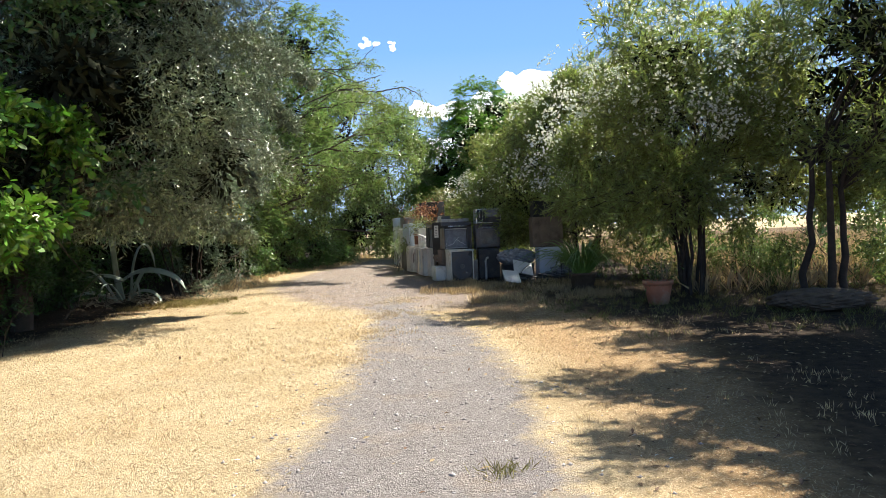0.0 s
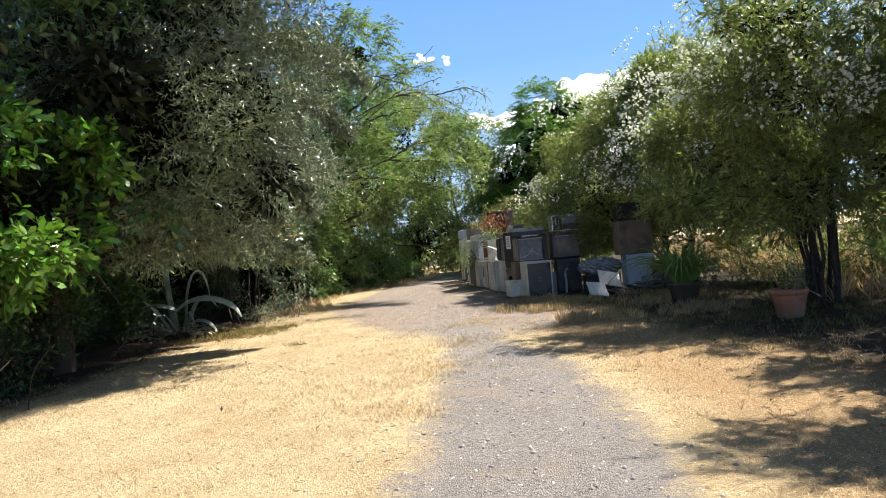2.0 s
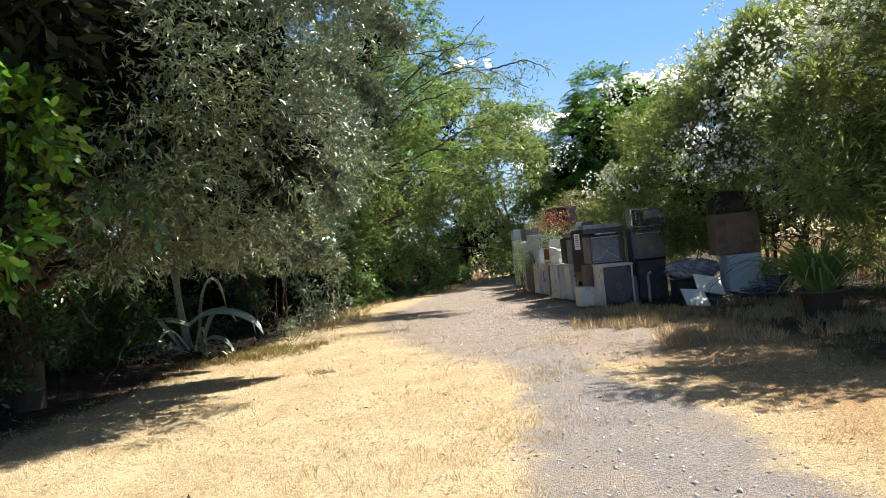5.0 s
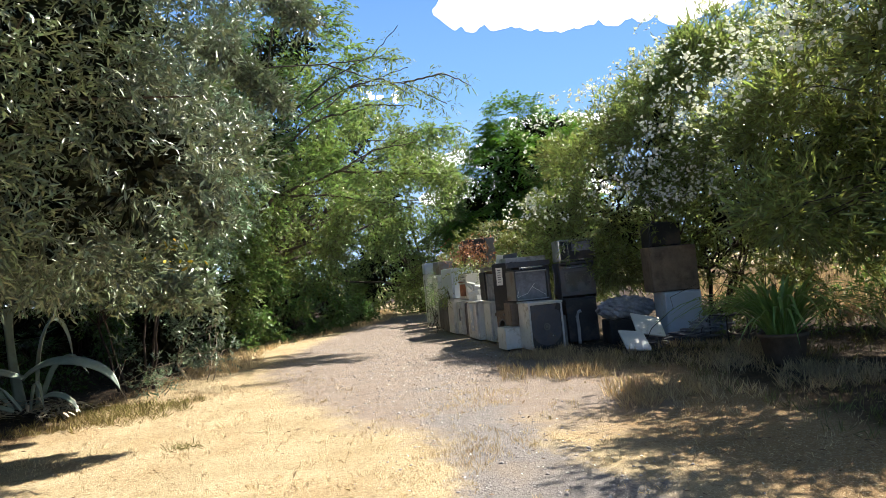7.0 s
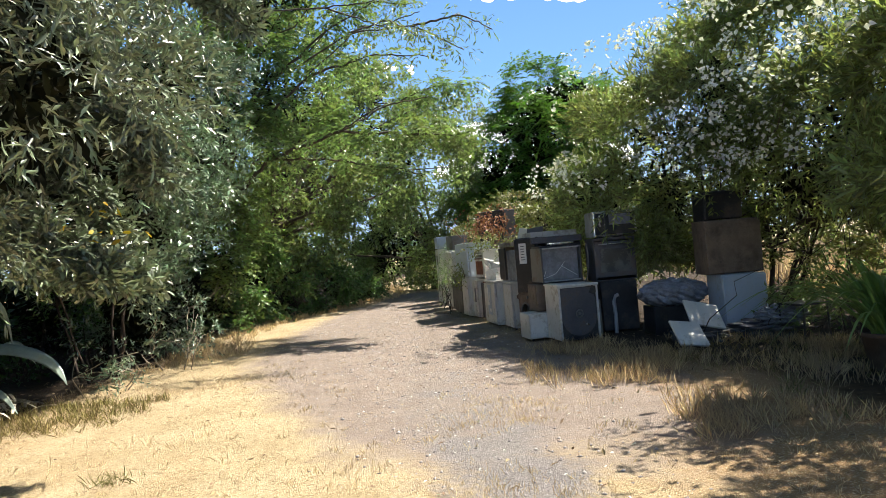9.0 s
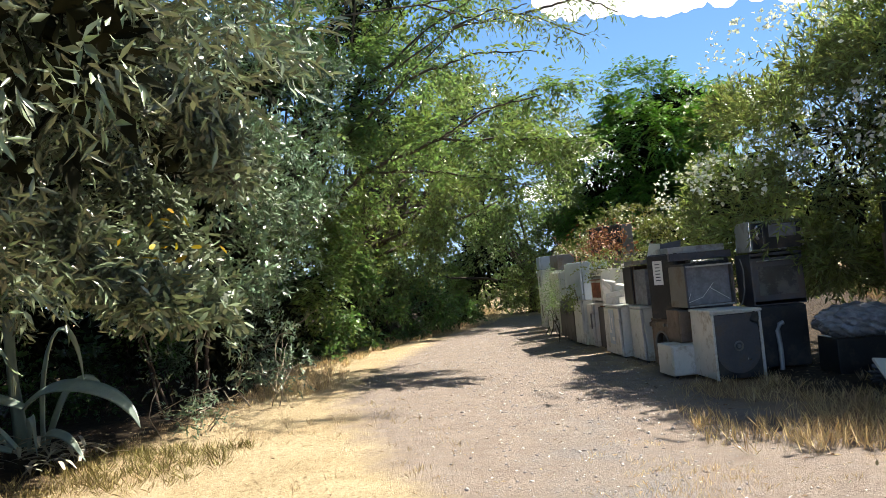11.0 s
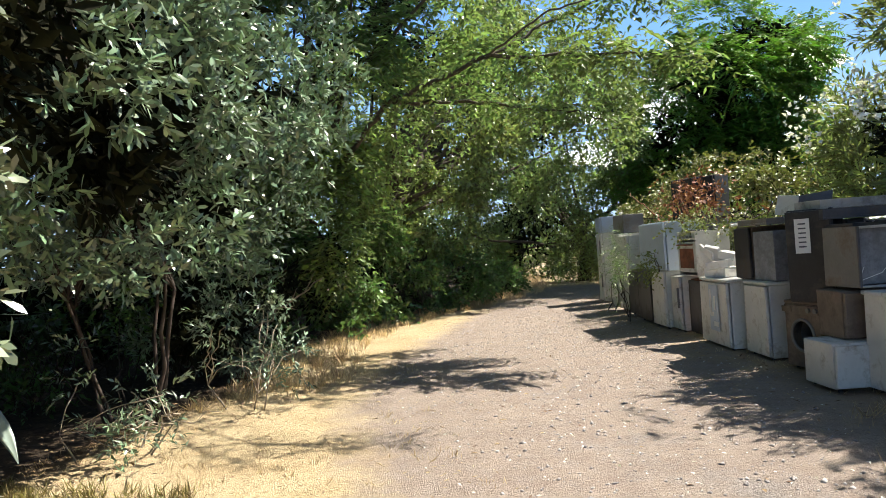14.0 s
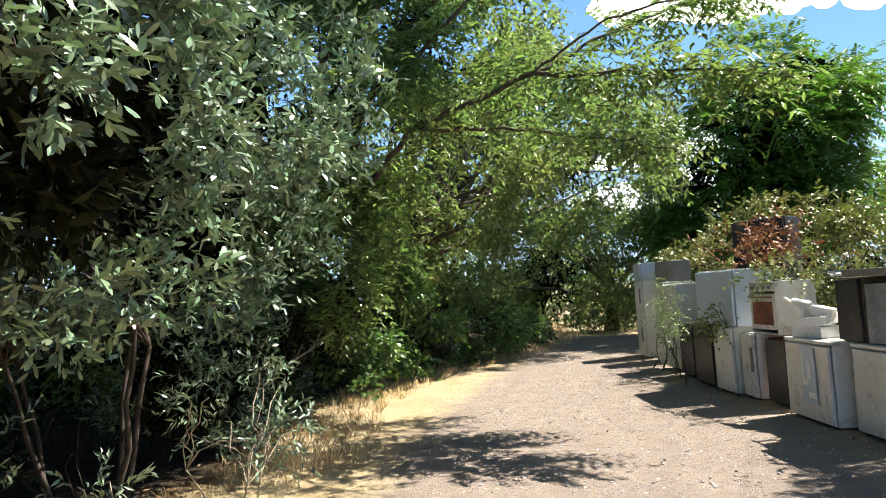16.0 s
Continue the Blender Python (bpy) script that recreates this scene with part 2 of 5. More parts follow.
def fast_mesh(name, verts, faces):
    """Mesh from arrays; faces is an (n, k) array."""
    me = bpy.data.meshes.new(name)
    verts, faces = np.asarray(verts, np.float32), np.asarray(faces, np.int32)
    k = faces.shape[1]
    me.vertices.add(len(verts))
    me.vertices.foreach_set("co", verts.ravel())
    me.loops.add(faces.size)
    me.loops.foreach_set("vertex_index", faces.ravel())
    me.polygons.add(len(faces))
    me.polygons.foreach_set("loop_start", np.arange(0, faces.size, k, dtype=np.int32))
    me.polygons.foreach_set("loop_total", np.full(len(faces), k, np.int32))
    me.update(calc_edges=True)
    return me


def unit(v):
    return v / np.maximum(np.linalg.norm(v, axis=-1, keepdims=True), 1e-9)


def leaves(base, along, length, width, up=0.5, fold=0.12, seed=0, lean=None, blunt=False):
    """Leaves: a folded diamond each, or a six-cornered blunt blade; lean gives each one's facing."""
    r = np.random.default_rng(seed)
    n = len(base)
    along = unit(along)
    hint = unit(r.normal(size=(n, 3)) + np.array([0, 0, up * 3])) if lean is None else unit(lean + r.normal(size=(n, 3)) * 0.35)
    side = unit(np.cross(along, hint))
    nor = np.cross(side, along)
    ln = (length * r.uniform(0.65, 1.25, n))[:, None]
    wd = (width * r.uniform(0.7, 1.2, n))[:, None]
    tip = base + along * ln - nor * ln * 0.12
    if blunt:
        low, high = base + along * ln * 0.3, base + along * ln * 0.74 - nor * ln * 0.05
        v = np.stack([base, low + side * wd * 0.42, high + side * wd * 0.5, tip, high - side * wd * 0.5, low - side * wd * 0.42], 1).reshape(-1, 3)
        k, tri = 6, ((0, 1, 5), (1, 2, 4), (1, 4, 5), (2, 3, 4))
    else:
        mid = base + along * ln * 0.45
        v = np.stack([base, mid + side * wd / 2 + nor * wd * fold, tip, mid - side * wd / 2 + nor * wd * fold], 1).reshape(-1, 3)
        k, tri = 4, ((0, 1, 2), (0, 2, 3))
    f = (np.arange(n)[:, None, None] * k + np.array(tri)[None]).reshape(-1, 3)
    return v, f


def tube(points, radii, sides=6):
    """Tapered tube along a line of points."""
    pts = np.asarray(points, float)
    t = unit(np.gradient(pts, axis=0))
    a = unit(np.cross(t, np.array([0.31, 0.17, 0.93])))
    b = np.cross(t, a)
    ang = np.linspace(0, 2 * np.pi, sides, endpoint=False)
    ring = np.cos(ang)[None, :, None] * a[:, None] + np.sin(ang)[None, :, None] * b[:, None]
    v = (pts[:, None] + ring * np.asarray(radii, float)[:, None, None]).reshape(-1, 3)
    f = []
    for i in range(len(pts) - 1):
        for j in range(sides):
            k = (j + 1) % sides
            f.append((i * sides + j, i * sides + k, (i + 1) * sides + k, (i + 1) * sides + j))
    return v, np.array(f)


def joined(pieces):
    """Stack (verts, faces) pieces of one face size."""
    vs, fs, o = [], [], 0
    for v, f in pieces:
        vs.append(v)
        fs.append(f + o)
        o += len(v)
    return np.concatenate(vs), np.concatenate(fs)


def bend(a, b, sag, n, r, wob=0.05):
    """A wobbly line from a to b that rises or sags in its middle."""
    a, b = np.asarray(a, float), np.asarray(b, float)
    s = np.linspace(0, 1, n)[:, None]
    p = a + (b - a) * s
    p[:, 2:] += sag * 4 * s * (1 - s)
    k = np.linalg.norm(b - a) * wob
    w = r.normal(size=(n, 3)) * k
    w[0] = w[-1] = 0
    return p + w


def crown_points(lobes, clumps, per, spread, r, shell=(0.72, 1.05), floor=0.15, inner=False):
    """Anchor points and outward ways of twigs: clumps on the skin of the lobes, twigs round each clump."""
    lob = np.array(lobes, float)
    area = (lob[:, 3] * lob[:, 4] + lob[:, 4] * lob[:, 5] + lob[:, 3] * lob[:, 5])
    billows = max(6, clumps // 11)
    pick = r.choice(len(lob), billows, p=area / area.sum())
    d = unit(r.normal(size=(billows, 3)))
    b = lob[pick, :3] + d * lob[pick, 3:6] * r.uniform(shell[0] - 0.08, shell[1] - 0.08, billows)[:, None]
    size = r.uniform(0.28, 0.75, billows) * np.clip(lob[pick, 3:6].mean(1) / 1.8, 0.45, 1.3)
    size = size * (0.5 if inner else 1.0)
    own = r.integers(0, billows, clumps)
    g = unit(r.normal(size=(clumps, 3)) + d[own] * 0.9)
    c = b[own] + g * (size[own] * r.uniform(0.75, 1.1, clumps))[:, None] * np.array([1.0, 1.0, 0.8])
    out = unit(g + d[own] * 0.4)
    for q in lob:
        deep = (((c - q[:3]) / q[3:6]) ** 2).sum(1) < (0.1 if inner else 0.45)
        c, out = c[~deep], out[~deep]
    c, out = c[c[:, 2] > floor], out[c[:, 2] > floor]
    size = r.uniform(0.55, 1.4, len(c))
    g = unit(r.normal(size=(len(c) * per, 3))) * r.uniform(0.25, 1.0, len(c) * per)[:, None] ** 0.5
    p = np.repeat(c, per, 0) + g * (np.repeat(size, per) * spread)[:, None]
    w = unit(g * 0.9 + np.repeat(out, per, 0) * 0.45 + r.normal(size=(len(p), 3)) * 0.35 + np.array([0, 0, 0.2]))
    ok = p[:, 2] > floor * 0.6
    return p[ok], w[ok], c, out


def sprays(p, w, count, twig, length, width, r, droop=0.3, up=0.5, spread=0.75, seed=1, blunt=False):
    """Leaves set along a short twig at each anchor, all of one twig facing much the same way."""
    n = len(p)
    s = np.tile(np.linspace(0.1, 1, count), n)[:, None] * twig
    way = np.repeat(w, count, 0)
    base = np.repeat(p, count, 0) + way * s - np.array([0, 0, 1.0]) * droop * s * s / max(twig, 1e-6)
    along = unit(way + r.normal(size=(len(base), 3)) * spread - np.array([0, 0, droop]))
    lean = np.repeat(unit(r.normal(size=(n, 3)) + w * 0.5 + np.array([0, 0, up * 1.5])), count, 0)
    return leaves(base, along, length, width, up, seed=seed, lean=lean, blunt=blunt)


def pinnate(p, w, pairs, rachis, length, width, r, droop=0.5, seed=1):
    """Compound leaves: pairs of leaflets along an arching stalk."""
    n = len(p)
    side = unit(np.cross(w, np.array([0, 0, 1.0]) + r.normal(size=(n, 3)) * 0.25))
    s = np.tile(np.repeat(np.linspace(0.2, 1, pairs), 2), n)
    sign = np.tile(np.array([1.0, -1.0]), n * pairs)
    k = pairs * 2
    way, sd = np.repeat(w, k, 0), np.repeat(side, k, 0)
    base = np.repeat(p, k, 0) + way * (s * rachis)[:, None] - np.array([0, 0, 1.0]) * (droop * rachis * s * s)[:, None]
    along = sd * sign[:, None] + way * 0.45 - np.array([0, 0, 0.35]) + r.normal(size=(len(base), 3)) * 0.12
    return leaves(base, along, length, width, 1.2, seed=seed)


def tree(name, foot, lobes, leafer, leaf_material, clumps, per, spread, label, category="tree", trunks=1, trunk_r=0.12,
         limbs=14, seed=1, fill=0, fill_size=0.16, floor=0.15, shell=(0.72, 1.05), bark="bark", fork=1.2, crown_label="", group="", dense=0.8, splay=0.25):
    """A tree or bush: tapered trunks, limbs out to the clumps, a crown of separate leaves."""
    r = np.random.default_rng(seed)
    foot = np.array(foot, float)
    root = thing(name, *foot, label=label, category=category, group=group)
    p, w, c, out = crown_points(lobes, clumps, per, spread, r, shell, floor)
    v, f = leafer(p, w, r)
    # filler leaves in that dark colour, so gaps in the crown read as shade
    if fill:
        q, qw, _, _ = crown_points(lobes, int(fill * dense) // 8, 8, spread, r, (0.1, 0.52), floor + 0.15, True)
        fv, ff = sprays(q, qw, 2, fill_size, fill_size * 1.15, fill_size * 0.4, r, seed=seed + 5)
        part("dark_crown_fill", fast_mesh("dark_crown_fill", fv - foot, ff), M["inner"], root, "near-black filler leaves painting the shade inside the crown")["kind"] = "stuff"
    part("crown", fast_mesh("crown", v - foot, f), M[leaf_material], root, crown_label)["kind"] = "stuff"
    far = c[r.permutation(len(c))[:limbs]]
    for k in range(trunks):
        a = r.uniform(0, 2 * math.pi)
        f0 = foot + np.array([math.cos(a), math.sin(a), 0]) * (0.0 if trunks == 1 else r.uniform(0.1, 0.35))
        f0[2] = foot[2] - 0.05
        top = foot + np.array([math.cos(a) * splay * trunks ** 0.5, math.sin(a) * splay * trunks ** 0.5, fork * r.uniform(0.8, 1.2)])
        rr = trunk_r * r.uniform(0.8, 1.15)
        part("trunk", fast_mesh("trunk", *(lambda q: (q[0] - foot, q[1]))(tube(bend(f0, top, 0, 6, r, 0.012), np.linspace(rr * 1.25, rr * 0.75, 6), 9))), M[bark], root)
        for e in far[k::trunks]:
            ln = np.linalg.norm(e - top)
            v, f = tube(bend(top, e, 0.08 * ln, 6, r, 0.035), np.linspace(rr * 0.55, 0.006, 6), 5)
            part("limb", fast_mesh("limb", v - foot, f), M[bark], root)
    return root


# ---- ground ----
TRACK = [(-0.6, -8), (-0.15, 0), (0.0, 3), (0.0, 6), (-0.3, 9), (-1.0, 12), (-1.6, 15), (-2.5, 18), (-3.2, 21), (-3.6, 24), (-3.7, 28), (-3.3, 33), (-1.8, 38), (2, 44)]


def track_x(y):
    ys = [q[1] for q in TRACK]
    return np.interp(y, ys, [q[0] for q in TRACK])


def track_half(y):
    return np.interp(y, [-8, 4, 8, 11, 14, 17, 20, 26, 33, 48], [1.0, 0.95, 0.8, 0.62, 0.9, 1.4, 1.7, 1.3, 1.0, 1.0])


def ground_z(x, y):
    return 0.012 * np.sin(1.3 * x + 0.4 * y) + 0.01 * np.sin(0.9 * y - 0.7 * x + 1) - 0.01


def build_ground():
    def axis(lo, hi, step, far):
        mid = np.arange(lo, hi + 1e-6, step)
        grow = np.cumsum(step * 1.35 ** np.arange(1, 26))
        grow = grow[grow < far]
        return np.concatenate([(lo - grow)[::-1], mid, hi + grow])

    xs, ys = axis(-9, 7, 0.15, 900), axis(-3, 34, 0.18, 900)
    gx, gy = np.meshgrid(xs, ys)
    x, y = gx.ravel(), gy.ravel()
    z = ground_z(x, y) * np.exp(-((np.hypot(x, y - 15) / 60) ** 2))
    v = np.stack([x, y, z], 1)
    nx, ny = len(xs), len(ys)
    i = (np.arange(ny - 1)[:, None] * nx + np.arange(nx - 1)[None, :]).ravel()
    me = fast_mesh("ground", v, np.stack([i, i + 1, i + nx + 1, i + nx], 1))
    d = np.abs(x - track_x(y))
    half = track_half(y)
    near = (np.hypot(x, y - 20) < 60)

    def put(name, val):
        a = me.attributes.new(name, "FLOAT", "POINT")
        a.data.foreach_set("value", np.clip(val, 0, 1).astype(np.float32))

    put("gravel", (1.0 - np.clip((d - half * 0.35) / (half * 1.25), 0, 1)) * near * np.interp(y, [9, 13, 17], [1, 0.62, 0.38]))
    verge = np.interp(y, [10, 13, 15, 17.6, 20, 27, 30, 34, 38], [-1.9, -2.8, -3.9, -5.0, -5.4, -5.3, -5.0, -4.7, -3.4])
    put("dust", np.clip((x - verge) / 1.6 + 0.4, 0, 1) * np.clip((y - 10) / 3, 0, 1) * np.clip((36 - y) / 4, 0, 1) * np.clip(1.25 - (x - track_x(y)) / 3.2, 0, 1) * (x < 1.2))
    put("russet", np.clip((x - track_x(y) - half * 1.1) / 0.9, 0, 0.75) * near)
    wild = np.clip((left_edge(y) + 0.3 - x) / 1.0, 0, 1) + np.clip((x - right_edge(y)) / 1.2, 0, 1)
    put("wild", wild * near)
    # mask of the painted shade: beyond the meadow's left and right edges
    put("shade_tint", (np.clip((left_edge(y) - 0.1 - x) / 0.8, 0, 1) + 0.8 * np.clip((x - right_edge(y) - 0.1) / 1.4, 0, 1) * np.clip((11 - x) / 5, 0, 1)) * near)
    ob = part("ground", me, ground_mat())
    tagged(ob, "dry straw-coloured grass ground with a grey gravel track", "ground", kind="structure")


def left_edge(y):
    return np.interp(y, [-10, 3, 9, 14, 16, 18.5, 22, 26, 29, 32, 45], [-6, -6, -5.9, -6.2, -6.3, -6.3, -7.2, -6.9, -5.8, -5.0, -6.5])


def right_edge(y):
    return np.interp(y, [-10, 3, 7, 9.5, 10.5, 14, 16, 20, 26, 32], [1.8, 1.7, 2.3, 1.9, 1.5, 1.3, 0.2, -0.7, -2.0, -2.2])


build_ground()


# ---- trees and bushes along the way ----
def lance(count=9, twig=0.22, length=0.075, width=0.02, droop=0.2, spread=0.7, up=0.9, blunt=False):
    return lambda p, w, r: sprays(p, w, count, twig, length, width, r, droop, up, spread, 3, blunt)


def fern(pairs=4, rachis=0.36, length=0.13, width=0.06, droop=0.4):
    return lambda p, w, r: pinnate(p, w, pairs, rachis, length, width, r, droop, 3)


def branch(root, foot, line, radius, r, leaf=None, every=0.11, spread=0.3, material="ash"):
    """A long bough along a line of points, with leaves along its outer part, as parts of a tree."""
    line = np.array(line, float)
    s = np.linspace(0, len(line) - 1, 6 * len(line))
    pts = np.stack([np.interp(s, np.arange(len(line)), line[:, k]) for k in range(3)], 1)
    pts[1:-1] += r.normal(size=(len(pts) - 2, 3)) * radius * 0.5
    v, f = tube(pts, np.linspace(radius, 0.008, len(pts)), 6)
    part("bough", fast_mesh("bough", v - foot, f), M["bark"], root)
    if leaf:
        n = int(np.linalg.norm(np.diff(pts, axis=0), axis=1).sum() / every) * 5
        pick = r.uniform(0.3, 1.0, n) * (len(pts) - 1)
        p = np.stack([np.interp(pick, np.arange(len(pts)), pts[:, k]) for k in range(3)], 1)
        w = unit(r.normal(size=(n, 3)) * np.array([1, 1, 0.5]))
        p = p + w * r.uniform(0, spread, n)[:, None]
        v, f = leaf(p, w, r)
        part("leaf_spray", fast_mesh("leaf_spray", v - foot, f), M[material], root)["kind"] = "stuff"


def left_side():
    olive = tree("olive_tree", (-7.4, 11.0, 0),
         [(-5.1, 10.1, 3.5, 1.6, 1.6, 1.9), (-4.9, 10.8, 4.0, 2.15, 1.7, 2.4), (-4.8, 10.2, 6.0, 2.1, 2.4, 2.0), (-4.6, 9.0, 7.0, 2.0, 2.2, 1.6), (-4.2, 11.1, 2.6, 1.4, 0.9, 1.1),
          (-7.0, 12.4, 4.6, 2.4, 1.9, 3.2)],
         lance(7, 0.17, 0.085, 0.021), "olive", 3300, 10, 0.2, "large silver-green olive tree with drooping branches over dry grass", trunks=3, trunk_r=0.15,
         limbs=45, seed=11, fill=15000, fill_size=0.2, floor=1.6, fork=1.6)
    r = np.random.default_rng(112)
    foot = np.array((-7.4, 11.0, 0.0))
    near_leaf = lance(7, 0.1, 0.085, 0.024, 0.15, 0.9, 0.7, True)
    away = np.array((-0.5, 0.4, 0.0))
    for line, rad in (([(-5.6, 11.4, 2.9), (-4.4, 11.9, 2.2), (-3.6, 12.0, 1.7), (-3.22, 12.0, 1.42)], 0.022), ([(-5.4, 11.6, 3.2), (-4.2, 12.2, 2.7), (-3.8, 12.35, 2.2), (-3.65, 12.4, 1.8)], 0.02),
                      ([(-5.4, 11.2, 3.4), (-4.0, 11.7, 3.2), (-3.2, 11.9, 2.7), (-3.0, 11.95, 2.2)], 0.02), ([(-5.2, 11.4, 2.4), (-4.2, 11.8, 1.9), (-3.6, 11.8, 1.6), (-3.35, 11.7, 1.5)], 0.018),
                      ([(-6.2, 12.2, 3.0), (-5.4, 12.7, 2.4), (-4.9, 13.0, 1.9), (-4.75, 13.1, 1.5)], 0.02), ([(-5.0, 11.6, 4.2), (-4.2, 12.1, 3.9), (-3.7, 12.3, 3.4), (-3.65, 12.4, 2.9)], 0.02),
                      ([(-4.6, 11.6, 4.6), (-3.4, 12.0, 4.4), (-2.6, 12.2, 3.9), (-2.3, 12.3, 3.5)], 0.02), ([(-4.4, 11.2, 5.0), (-3.2, 11.6, 5.2), (-2.3, 11.9, 4.8), (-1.9, 12.0, 4.3)], 0.02)):
        branch(olive, foot, np.array(line) + away, rad, r, near_leaf, 0.03, 0.16, "olive")
    q = r.normal(size=(26, 3)) * (0.16, 0.13, 0.2) + (-4.0, 12.4, 1.9)
    v, f = leaves(q, r.normal(size=(26, 3)) * (1, 1, 0.6) + (0.3, 0, -0.4), 0.09, 0.028, seed=114, blunt=True)
    part("yellowed_leaves", fast_mesh("yellowed_leaves", v - foot, f), M["yellow_leaf"], olive, "yellowed olive leaves about to fall")["kind"] = "stuff"
    branch(olive, foot, [(-7.4, 11.0, 2.2), (-6.9, 10.3, 2.35), (-6.6, 10.0, 2.1), (-6.1, 10.1, 1.5), (-5.75, 10.2, 0.95)], 0.03, r)
    tree("broadleaf_bush", (-6.4, 8.2, 0), [(-5.4, 8.0, 2.5, 0.9, 0.9, 1.0), (-5.8, 8.4, 2.2, 0.8, 0.8, 0.6), (-6.0, 7.4, 3.0, 0.9, 0.9, 0.8), (-5.2, 8.7, 2.0, 0.5, 0.5, 0.4), (-6.4, 6.8, 2.2, 0.7, 0.7, 0.6), (-5.1, 8.9, 3.3, 0.4, 0.4, 0.5)],
         lance(6, 0.16, 0.14, 0.06, 0.2, blunt=True), "laurel", 290, 7, 0.24, "bright green broad-leaved bush beneath the olive tree", "bush", 3, 0.02, 12, 12,
         1500, 0.16, 1.45, fork=0.9)
    # the last four lobes put the olive's shaded side into dark leaf colour
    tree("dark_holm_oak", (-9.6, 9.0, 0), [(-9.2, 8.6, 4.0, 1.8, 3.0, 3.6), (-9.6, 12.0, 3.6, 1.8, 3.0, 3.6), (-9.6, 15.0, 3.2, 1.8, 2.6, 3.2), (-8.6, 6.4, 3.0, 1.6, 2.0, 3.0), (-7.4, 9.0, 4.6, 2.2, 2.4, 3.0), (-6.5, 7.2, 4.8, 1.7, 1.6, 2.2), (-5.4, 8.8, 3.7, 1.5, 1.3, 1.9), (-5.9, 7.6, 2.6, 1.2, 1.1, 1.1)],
         lance(5, 0.25, 0.14, 0.07, 0.2), "bramble", 1500, 9, 0.28, "dark dense tree behind the olive, its front lobes painting the olive's shaded side", trunks=2, trunk_r=0.16, limbs=20, seed=18,
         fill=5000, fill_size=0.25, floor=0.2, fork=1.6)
    tree("long_leaved_shrub", (-6.9, 17.0, 0),
         [(-6.1, 15.9, 2.8, 1.35, 1.2, 1.55), (-6.4, 17.5, 4.0, 1.8, 1.7, 2.1), (-8.8, 17.0, 4.2, 2.0, 1.6, 2.4), (-7.3, 18.1, 2.7, 1.5, 1.3, 1.7), (-5.8, 14.4, 3.1, 1.25, 1.2, 1.3), (-5.4, 13.8, 5.0, 1.4, 1.3, 1.3)],
         lance(7, 0.12, 0.1, 0.029, 0.05, 1.0, 0.7, True), "olive2", 2300, 6, 0.2, "tall grey-green shrub with long narrow leaves at the track edge", "shrub", 5, 0.022, 40, 13,
         16000, 0.19, 1.5, fork=1.3, bark="dark_twig")
    tree("low_shrub", (-7.5, 19.2, 0), [(-7.3, 19.0, 0.9, 0.7, 1.1, 1.0), (-7.8, 20.2, 0.8, 0.7, 0.9, 0.9)],
         lance(6, 0.12, 0.1, 0.03, 0.05, 1.0, 0.7), "olive2", 170, 6, 0.2, "low grey-green shrub beneath a taller one", "shrub", 4, 0.02, 14, 134, 2500, 0.17, 0.1, fork=0.5, bark="dark_twig")
    for x, y, h, s in ((-6.15, 15.95, 0.45, 131), (-5.9, 17.6, 0.7, 133)):
        tree("sapling", (x, y, 0), [(x, y, h, 0.42, 0.4, h * 0.8)], lance(7, 0.16, 0.08, 0.024, 0.1), "olive2", 26, 5, 0.12, "small pale-leaved sapling at the bushes' foot", "sapling", 3, 0.008, 12, s,
             0, floor=0.08, fork=0.25, bark="twig", group="saplings")
    r = np.random.default_rng(141)
    foot = np.array((-8.5, 23.0, 0.0))
    ash = tree("ash_tree", foot,
         [(-6.7, 21.6, 4.6, 1.9, 1.6, 1.8), (-4.9, 22.0, 5.6, 1.4, 1.1, 1.2), (-5.2, 22.0, 7.2, 1.9, 1.7, 1.7), (-8.0, 22.8, 2.6, 1.5, 1.6, 1.9), (-7.9, 21.0, 3.6, 1.1, 1.1, 1.2)],
         fern(5, 0.4, 0.14, 0.065), "ash", 900, 6, 0.28, "green ash tree with feathered leaves reaching over the track", trunks=2, trunk_r=0.12, limbs=36, seed=14,
         fill=2600, fill_size=0.17, floor=0.3, fork=1.8)
    feather = fern(4, 0.3, 0.12, 0.052, 0.5)
    for line, rad in (([(-6.6, 22.2, 3.0), (-5.2, 20.8, 3.7), (-3.6, 20.2, 4.0), (-1.9, 20.0, 3.8), (-0.9, 20.0, 3.6)], 0.05),
                      ([(-5.2, 20.8, 3.7), (-3.9, 20.9, 3.6), (-2.7, 20.8, 3.3), (-2.0, 20.8, 3.1)], 0.03),
                      ([(-3.6, 20.2, 4.0), (-2.6, 20.8, 4.6), (-1.6, 21.2, 5.0), (-0.9, 21.4, 5.0)], 0.025),
                      ([(-5.6, 21.2, 4.4), (-4.2, 20.4, 5.2), (-2.8, 20.0, 5.4), (-1.7, 19.8, 5.2)], 0.035),
                      ([(-5.6, 21.6, 5.2), (-4.0, 21.4, 6.4), (-2.8, 21.0, 6.8), (-1.9, 20.8, 6.6)], 0.03),
                      ([(-4.6, 21.6, 4.0), (-3.4, 22.0, 4.2), (-2.4, 22.2, 4.0)], 0.025)):
        branch(ash, foot, line, rad, r, feather, 0.11 if line[-1][2] < 5.1 else 0.3)
